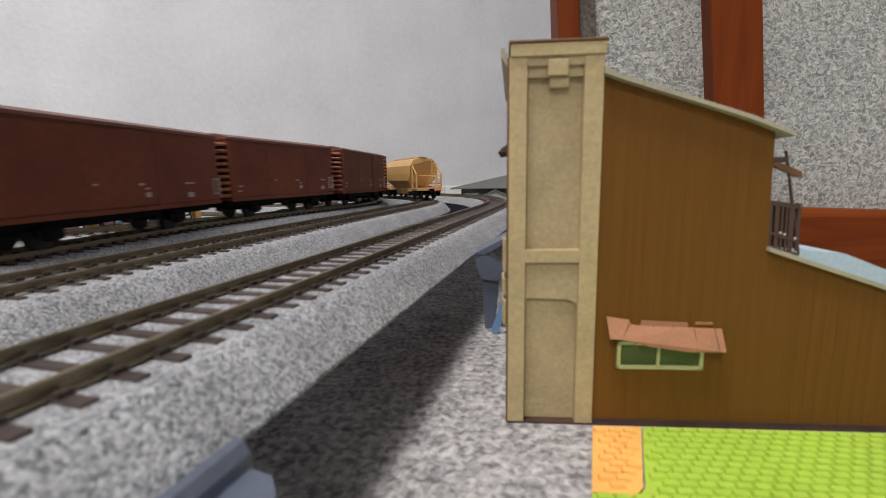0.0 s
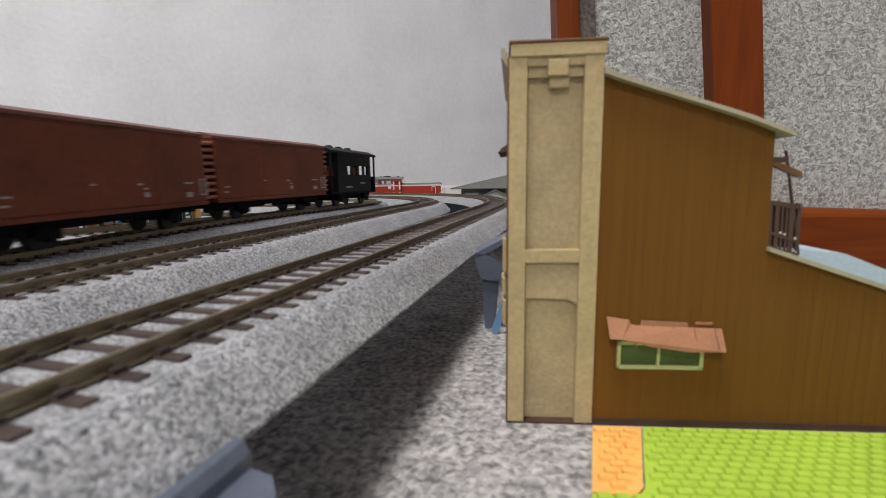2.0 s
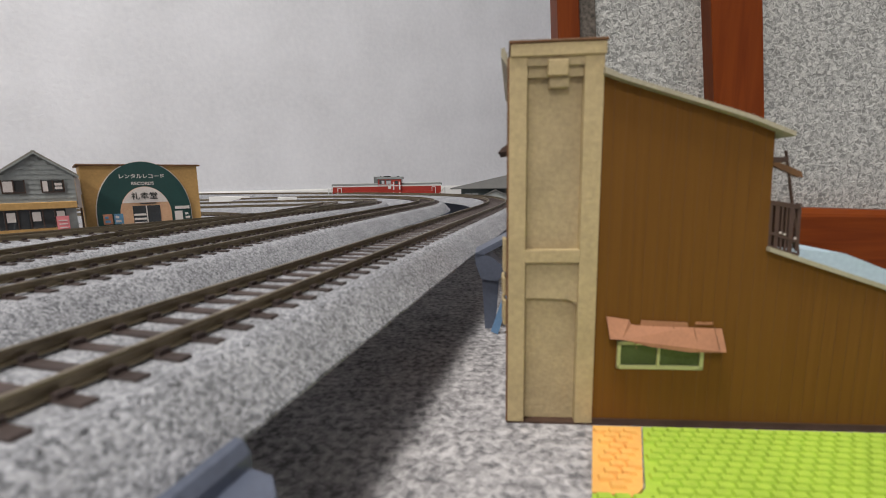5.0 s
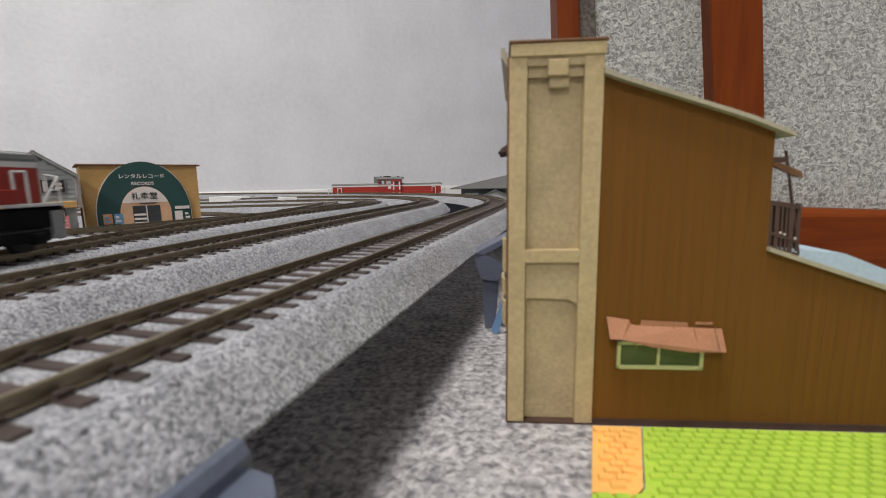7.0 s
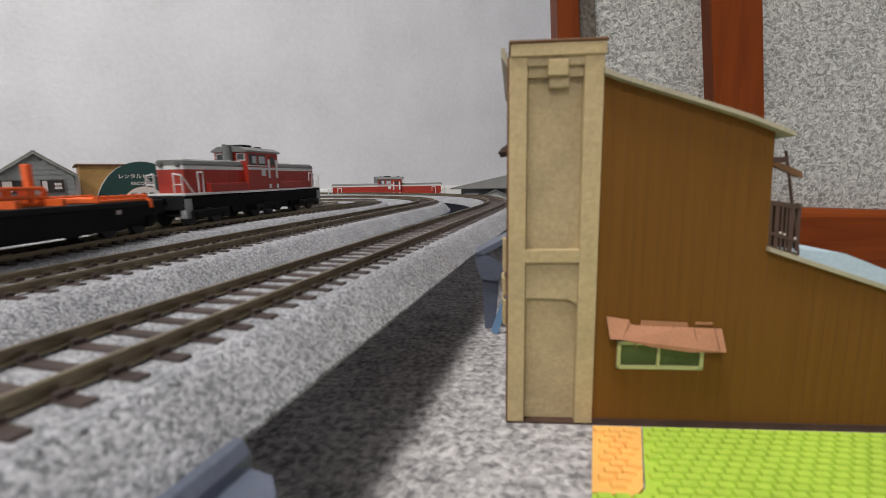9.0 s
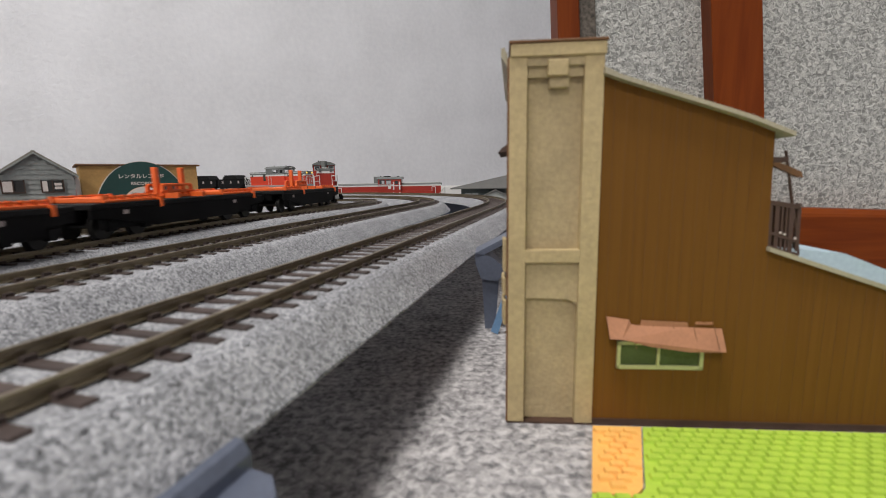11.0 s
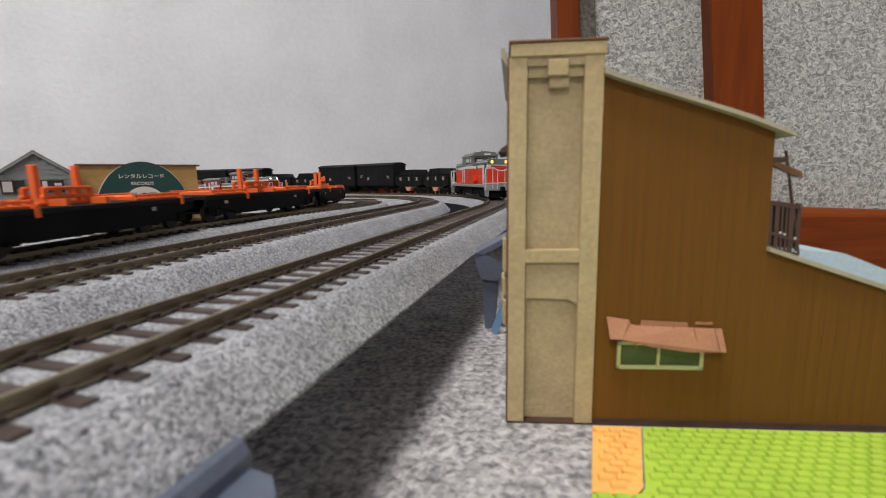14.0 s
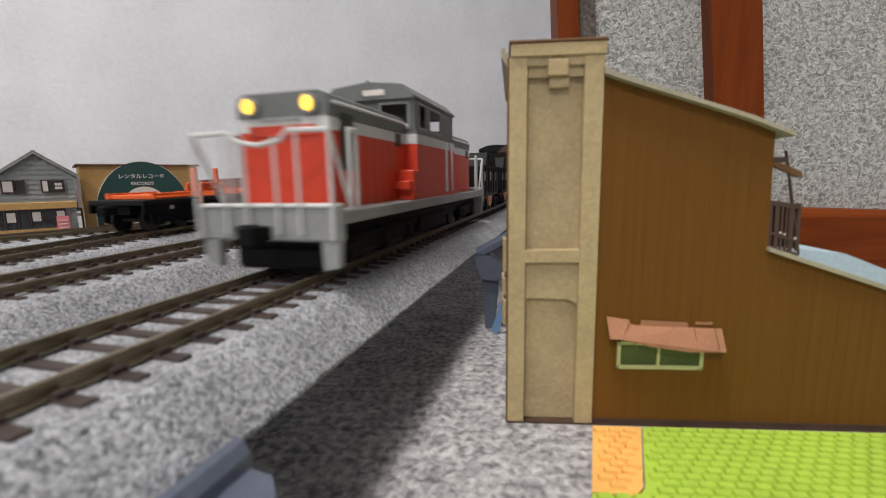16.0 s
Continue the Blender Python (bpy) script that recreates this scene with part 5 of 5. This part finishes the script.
def flat_car(stakes):
    """Long black flat wagon carrying orange rail frames."""
    t = thing("flat_wagon", "black model flat wagon with orange loading frames", "model wagon", "orange frame train")
    hl = 61
    g = B()
    box(g, -hl, hl, -16.4, 16.4, 12.0, 14.2, 0.3)
    part("deck", g, BLACK_BODY, t)
    g = B()
    for k in (-1, 1):
        prism(g, [(-hl, 12), (hl, 12), (hl, 8.6), (50, 8.0), (29, 3.6), (-29, 3.6), (-50, 8.0), (-hl, 8.6)], k * 15.6 - 0.8, k * 15.6 + 0.8)
    box(g, -hl + 2, hl - 2, -6, 6, 8, 12)
    box(g, -14, 6, -13, 13, 3.5, 7, 0.4)
    part("side_sill", g, BLACK, t)
    for x in (-38, 38):
        g = B()
        for k in (-1, 1):
            box(g, x - 15, x + 15, k * 13.6 - 1.4, k * 13.6 + 1.4, 14.2, 15.4, 0.3)
            box(g, x - 15, x + 15, k * 13.6 - 0.7, k * 13.6 + 0.7, 16.0, 16.8, 0.2)
            for i in range(7):
                box(g, x - 15 + i * 4.7, x - 13.6 + i * 4.7, k * 13.6 - 1.0, k * 13.6 + 1.0, 15.2, 17.0)
        for i in range(4):
            box(g, x - 14 + i * 9, x - 12 + i * 9, -13.6, 13.6, 14.2, 16.2, 0.3)
        box(g, x + 12.6, x + 14.4, -17.0, 17.0, 11.2, 15)
        part("loading_frame", g, ORANGE, t, "orange rail frame")
    if stakes:
        for x0 in (-9, 9):
            g = B()
            box(g, x0 - 1.2, x0 + 1.2, -1.4, 1.4, 14.2, 28.5, 0.3)
            box(g, x0 - 1, x0 + 1, -13.5, 13.5, 14.2, 16.6)
            part("stake", g, ORANGE, t, "orange upright stake")
        g = B()
        for k in (-1, 1):
            for z, w in ((14.3, 14.0), (16.6, 11.4), (19.6, 10.0)):
                box(g, -w, w, k * 4.5 - 1.0, k * 4.5 + 1.0, z, z + 1.3, 0.3)
            for x in (-10.0, -4.5, 4.5, 10.0):
                box(g, x - 0.8, x + 0.8, k * 4.5 - 0.8, k * 4.5 + 0.8, 15.4, 20.2)
        part("support_rack", g, ORANGE, t, "orange support rack")
    g = B()
    for k in (-1, 1):
        for x in (-46, 30):
            box(g, x, x + 2.6, k * 16.5 - 0.1, k * 16.5 + 0.1, 9.6, 11.2)
    part("marking", g, FADED, t)
    for s in (-1, 1):
        coupler(t, s * hl, s)
        bogie(t, s * 42, (-9, 9), 5.0, 14.2)
    return t


def ore_hopper():
    """Black twin-slope coal wagon with a raised middle."""
    t = thing("coal_hopper", "black model coal hopper with a raised middle", "model wagon", "black freight train")
    hl, hw = 34.5, 15.5
    g = B()
    prism(g, [(-hl, 13), (-hl, 27), (-21, 27), (-14, 35), (14, 35), (21, 27), (hl, 27), (hl, 13), (22, 10), (-22, 10)], -hw, hw)
    body = part("body", g, BLACK_BODY, t)
    for k in (-1, 1):
        for i in range(7):
            x = -30 + i * 10
            g = B()
            box(g, x - 0.5, x + 0.5, k * hw - 0.6, k * hw + 0.6, 12, 26.4 if abs(x) > 15 else 34.2)
            part("side_rib", g, BLACK_BODY, body)
        g = B()
        for x in (-25, -4, 18):
            box(g, x, x + 4, k * (hw + 0.15) - 0.15, k * (hw + 0.15) + 0.15, 19, 24)
        part("marking", g, FADED, body)
        g = B()
        box(g, -hl, hl, k * hw - 0.8, k * hw + 0.8, 26.2, 27.4)
        part("top_rim", g, BLACK, body)
    g = B()
    for x in (0,):
        prism(g, [(x - 9, 10), (x + 9, 10), (x + 4, 4), (x - 4, 4)], -15, 15)
    part("discharge_hopper", g, PRINT_ORANGE, t, "faded red discharge chute")
    for s in (-1, 1):
        coupler(t, s * hl, s)
        bogie(t, s * 23, (-6, 6), 4.8, 14.0)
    return t


def black_van():
    t = thing("black_van", "black model covered van with an arched roof", "model wagon", "black freight train")
    hl, hw, top = 48, 16.2, 41.5
    g = B()
    box(g, -hl, hl, -hw, hw, 11, top, 0.4)
    body = part("body", g, BLACK_BODY, t)
    g = B()
    prism(g, [(-hw - 1, top - 0.5), (-hw - 0.6, top + 1), (-9, top + 3.6), (0, top + 4.2), (9, top + 3.6), (hw + 0.6, top + 1), (hw + 1, top - 0.5)], -hl - 1, hl + 1, "YZ")
    part("roof", g, BLACK_BODY, t)
    for k in (-1, 1):
        g = B()
        box(g, -12, 12, k * hw - 0.7, k * hw + 0.7, 12.5, top - 2, 0.3)
        part("sliding_door", g, BLACK_BODY, body)
        for x in (-45, -35, -24, 24, 35, 45):
            g = B()
            box(g, x - 0.5, x + 0.5, k * hw - 0.5, k * hw + 0.5, 11, top - 1)
            part("side_rib", g, BLACK_BODY, body)
        g = B()
        for x, z in ((-37, 22), (15, 20), (33, 24)):
            box(g, x, x + 4.5, k * (hw + 0.1) - 0.15, k * (hw + 0.1) + 0.15, z, z + 4)
        part("marking", g, FADED, body)
    g = B()
    box(g, -hl + 2, hl - 2, -11, 11, 6.5, 11)
    part("underframe", g, BLACK, t)
    for s in (-1, 1):
        coupler(t, s * hl, s)
        bogie(t, s * 27, (0,), 5.6, 14.2)
    return t


def covered_gondola():
    t = thing("brown_gondola", "red-brown model gondola with a ribbed cover", "model wagon", "brown gondola train")
    hl, hw = 74, 16.5
    g = B()
    prism(g, [(-hw, 12), (-hw, 30), (-hw + 2, 32.5), (hw - 2, 32.5), (hw, 30), (hw, 12)], -hl, hl, "YZ")
    body = part("body", g, GONDOLA, t)
    for k in (-1, 1):
        g = B()
        box(g, -hl, hl, k * hw - 0.7, k * hw + 0.7, 29, 30.4, 0.2)
        part("top_rim", g, GONDOLA, body)
        for i in range(13):
            x = -hl + 6 + i * (2 * hl - 12) / 12
            g = B()
            box(g, x - 0.7, x + 0.7, k * hw - 0.6, k * hw + 0.6, 12.5, 29)
            part("side_rib", g, GONDOLA, body)
        g = B()
        box(g, -30, -27, k * (hw + 0.2) - 0.1, k * (hw + 0.2) + 0.1, 18, 22)
        part("marking", g, FADED, body)
    g = B()
    box(g, -hl + 2, hl - 2, -11, 11, 8, 12)
    part("underframe", g, BLACK, t)
    for s in (-1, 1):
        coupler(t, s * hl, s)
        bogie(t, s * 52, (-9, 9), 5.0, 14.2)
    return t


def tan_hopper():
    """Covered hopper with rounded sides and open end cages."""
    t = thing("tan_hopper", "tan model covered hopper with end ladders", "model wagon", "tan hopper train")
    hl, hw = 66, 17.5
    side = [(-hw, 22), (-hw - 0.4, 30), (-hw, 40), (-13, 46.5), (-5, 49), (5, 49), (13, 46.5), (hw, 40), (hw + 0.4, 30), (hw, 22), (9, 12), (-9, 12)]
    g = B()
    prism(g, side, -48, 48, "YZ")
    for v in g.verts:
        if v.co.z < 32:
            v.co.x *= 0.62 + 0.38 * max(0, (v.co.z - 10)) / 22
    body = part("tank_body", g, TAN, t)
    g = B()
    box(g, -50, 50, -4, 4, 49.4, 50.4, 0.2)
    for x in (-34, -12, 12, 34):
        disc(g, (x, 0, 50.2), 4, 1.6, "Z", 14)
    part("roof_walk", g, TAN, t)
    for s in (-1, 1):
        g = B()
        for k in (-1, 1):
            box(g, s * 63 - 0.8, s * 63 + 0.8, k * 16 - 0.8, k * 16 + 0.8, 12, 30)
            box(g, s * 50 - 0.8, s * 50 + 0.8, k * 16 - 0.8, k * 16 + 0.8, 12, 42)
            box(g, min(s * 48, s * 64), max(s * 48, s * 64), k * 16 - 0.8, k * 16 + 0.8, 12, 13.4)
            rod(g, [(s * 63, k * 16, 29.5), (s * 50, k * 16, 40)], 0.8)
            rod(g, [(s * 63, k * 16, 21), (s * 50, k * 16, 21)], 0.6)
        for i in range(8):
            rod(g, [(s * 50, -16, 14 + i * 4), (s * 50, -10, 14 + i * 4)], 0.5)
            if i < 4:
                rod(g, [(s * 63, -16, 14 + i * 4.4), (s * 63, 16 if i == 3 else -9, 14 + i * 4.4)], 0.5)
        rod(g, [(s * 50, -10, 12), (s * 50, -10, 48)], 0.6)
        part("end_cage", g, TAN, t, "tan ladder and end cage")
        g = B()
        prism(g, [(s * 64, 10), (s * 64, 13), (s * 40, 13), (s * 30, 10)], -16, 16)
        part("end_sill", g, TAN, t)
        coupler(t, s * 65, s)
        bogie(t, s * 47, (-10, 10), 5.2, 14.2)
    g = B()
    for x in (-20, 0, 20):
        prism(g, [(x - 9, 13), (x + 9, 13), (x + 4, 5), (x - 4, 5)], -9, 9)
    part("discharge_hopper", g, TAN, t)
    return t


# parked diesel on the far lower track
parked = centre_cab_loco("red and grey model diesel parked by the wall", False)
PARK = (-110, 905, 24.5)
at(parked, PARK[0], PARK[1], PARK[2], 1.5)
parked.scale = (1.38, 1.0, 1.0)
PARK_TRACK = smooth_path([(-300, 900, FLOOR_TO_EYE - 24.5), (-110, 905, FLOOR_TO_EYE - 24.5), (60, 910, FLOOR_TO_EYE - 24.5)])


def spot(path, s, base, flip):
    """The pose of a wagon whose bogies ride at s - base and s + base; flip turns its front against the path."""
    a, b = along(path, s - base), along(path, s + base)
    if flip:
        a, b = b, a
    x, y, z = ((u + w) / 2 for u, w in zip(a, b))
    d = Vector((b[0] - a[0], b[1] - a[1], a[2] - b[2]))
    return pose(x / 1000, y / 1000, (FLOOR_TO_EYE - z) / 1000, 0, -math.degrees(math.atan2(d.z, math.hypot(d.x, d.y))), math.degrees(math.atan2(d.y, d.x)))


def table(rows, t):
    """Distance along the track at t, straight between rows and beyond them."""
    for (t0, s0), (t1, s1) in zip(rows, rows[1:]):
        if t <= t1 or (t1, s1) == rows[-1]:
            return s0 + (s1 - s0) * (t - t0) / (t1 - t0)


# vehicle, track, offset of its middle from the train's mark, bogie half-spacing, turned round
BOXCARS = [box_car(66.0), box_car()]
for _ in range(3):
    BOXCARS.append(copy_thing(BOXCARS[1], pose(0, 0, 0)))
VAN = taller(brake_van(), 1.17)


def long_nosed(ob, slim):
    """A slimmer body with a higher deck, a lower roof and the cab further back; the bogies stay."""
    for o in ob.children_recursive:
        if "bogie" in o.name or (o.parent and "bogie" in o.parent.name):
            continue
        for v in o.data.vertices:
            x, y, z = v.co * 1000
            x = float(np.interp(x, (-90, -78, -12, 21, 78, 90), (-77, -67, -16, 19, 76, 86)))
            z = min(z, 13.2) * 1.34 + max(0.0, z - 13.2) * 0.83
            v.co = (x / 1000, y * slim / 1000, z / 1000)
    return ob


ROAD_LOCO = long_nosed(centre_cab_loco("red and grey centre-cab model diesel with white lines", False), 0.69)
FLATS = [taller(flat_car(True), 1.12)]
for i in range(5):
    FLATS.append(copy_thing(FLATS[0], pose(0, 0, 0)))
SWITCHER = taller(switcher_loco(), 1.11, 15.4, 1.19)
HOPPERS = [taller(ore_hopper(), 1.13)]
for _ in range(3):
    HOPPERS.append(copy_thing(HOPPERS[0], pose(0, 0, 0)))
VANS = [taller(black_van(), 1.18)]
for _ in range(5):
    VANS.append(copy_thing(VANS[0], pose(0, 0, 0)))
LIT_LOCO = taller(centre_cab_loco("red and grey centre-cab model diesel with lit headlights", True), 1.06)
GONDOLAS = [taller(covered_gondola(), 1.2)]
for _ in range(2):
    GONDOLAS.append(copy_thing(GONDOLAS[0], pose(0, 0, 0)))
TANS = [tan_hopper()]
for _ in range(2):
    TANS.append(copy_thing(TANS[0], pose(0, 0, 0)))

BROWN_RUN = [(0.0, 1772.0), (16.0, 1772.0 - 190.0 * 16)]
ORANGE_RUN = [(0.0, 893.0), (16.0, 893.0 + 111.2 * 16)]
BLACK_RUN = [(0.0, 4935.0), (13.5, 2360.0), (14.0, 2266.0), (14.5, 2168.0), (15.0, 2068.0), (15.2, 2022.0), (15.6, 1928.0), (15.8, 1889.0), (16.0, 1851.0)]
GONDOLA_RUN = [(0.0, 2164 + 139 * 13.5), (16.0, 2164 - 139 * 2.5)]
TAN_RUN = [(0.0, 1646.0), (0.6, 1738.0), (2.9, 2105.0), (3.5, 2210.0), (16.0, 2206 + 180 * 12.5)]


def ride(ob, path, run, offset, base, flip, times):
    walk(ob, [(t, spot(path, table(run, t) + offset, base, flip)) for t in times])


def motions():
    quarter = [i * 0.25 for i in range(65)]
    for i, ob in enumerate(BOXCARS):
        ride(ob, OUTER_FAR_TRACK, BROWN_RUN, S_OUTER + (61.5 + 123 * (i - 1) if i else -71.5), 33, True, quarter)
    ride(VAN, OUTER_FAR_TRACK, BROWN_RUN, S_OUTER + 488 + 53, 26, True, quarter)
    ride(ROAD_LOCO, FAR_TRACK, ORANGE_RUN, S_FAR - 78, 56, False, quarter)
    for i, ob in enumerate(FLATS):
        ride(ob, FAR_TRACK, ORANGE_RUN, S_FAR - (238 if i else 231) - 132 * i, 42, False, quarter)
    ride(SWITCHER, NEAR_TRACK, BLACK_RUN, 78, 54, False, [i * 0.2 for i in range(81)])
    off = 78 + 93
    for kind in "HHVVHHVVVV":
        pool, half, base = (HOPPERS, 38, 23) if kind == "H" else (VANS, 52, 27)
        if pool_index[kind] >= len(pool):
            continue
        ride(pool[pool_index[kind]], NEAR_TRACK, BLACK_RUN, off + half, base, False, quarter)
        pool_index[kind] += 1
        off += 2 * half
    ride(LIT_LOCO, MIDDLE_TRACK, GONDOLA_RUN, 79, 56, True, quarter)
    for i, ob in enumerate(GONDOLAS):
        ride(ob, MIDDLE_TRACK, GONDOLA_RUN, 79 + 92 + 80 + 160 * i, 52, True, quarter)
    for i, ob in enumerate(TANS):
        ride(ob, MIDDLE_TRACK, TAN_RUN, 66 + 144 * i, 47, False, quarter)


pool_index = {"H": 0, "V": 0}
track("model track behind the curve, grey ballasted", PARK_TRACK, 0, 360, 0, 1)
motions()
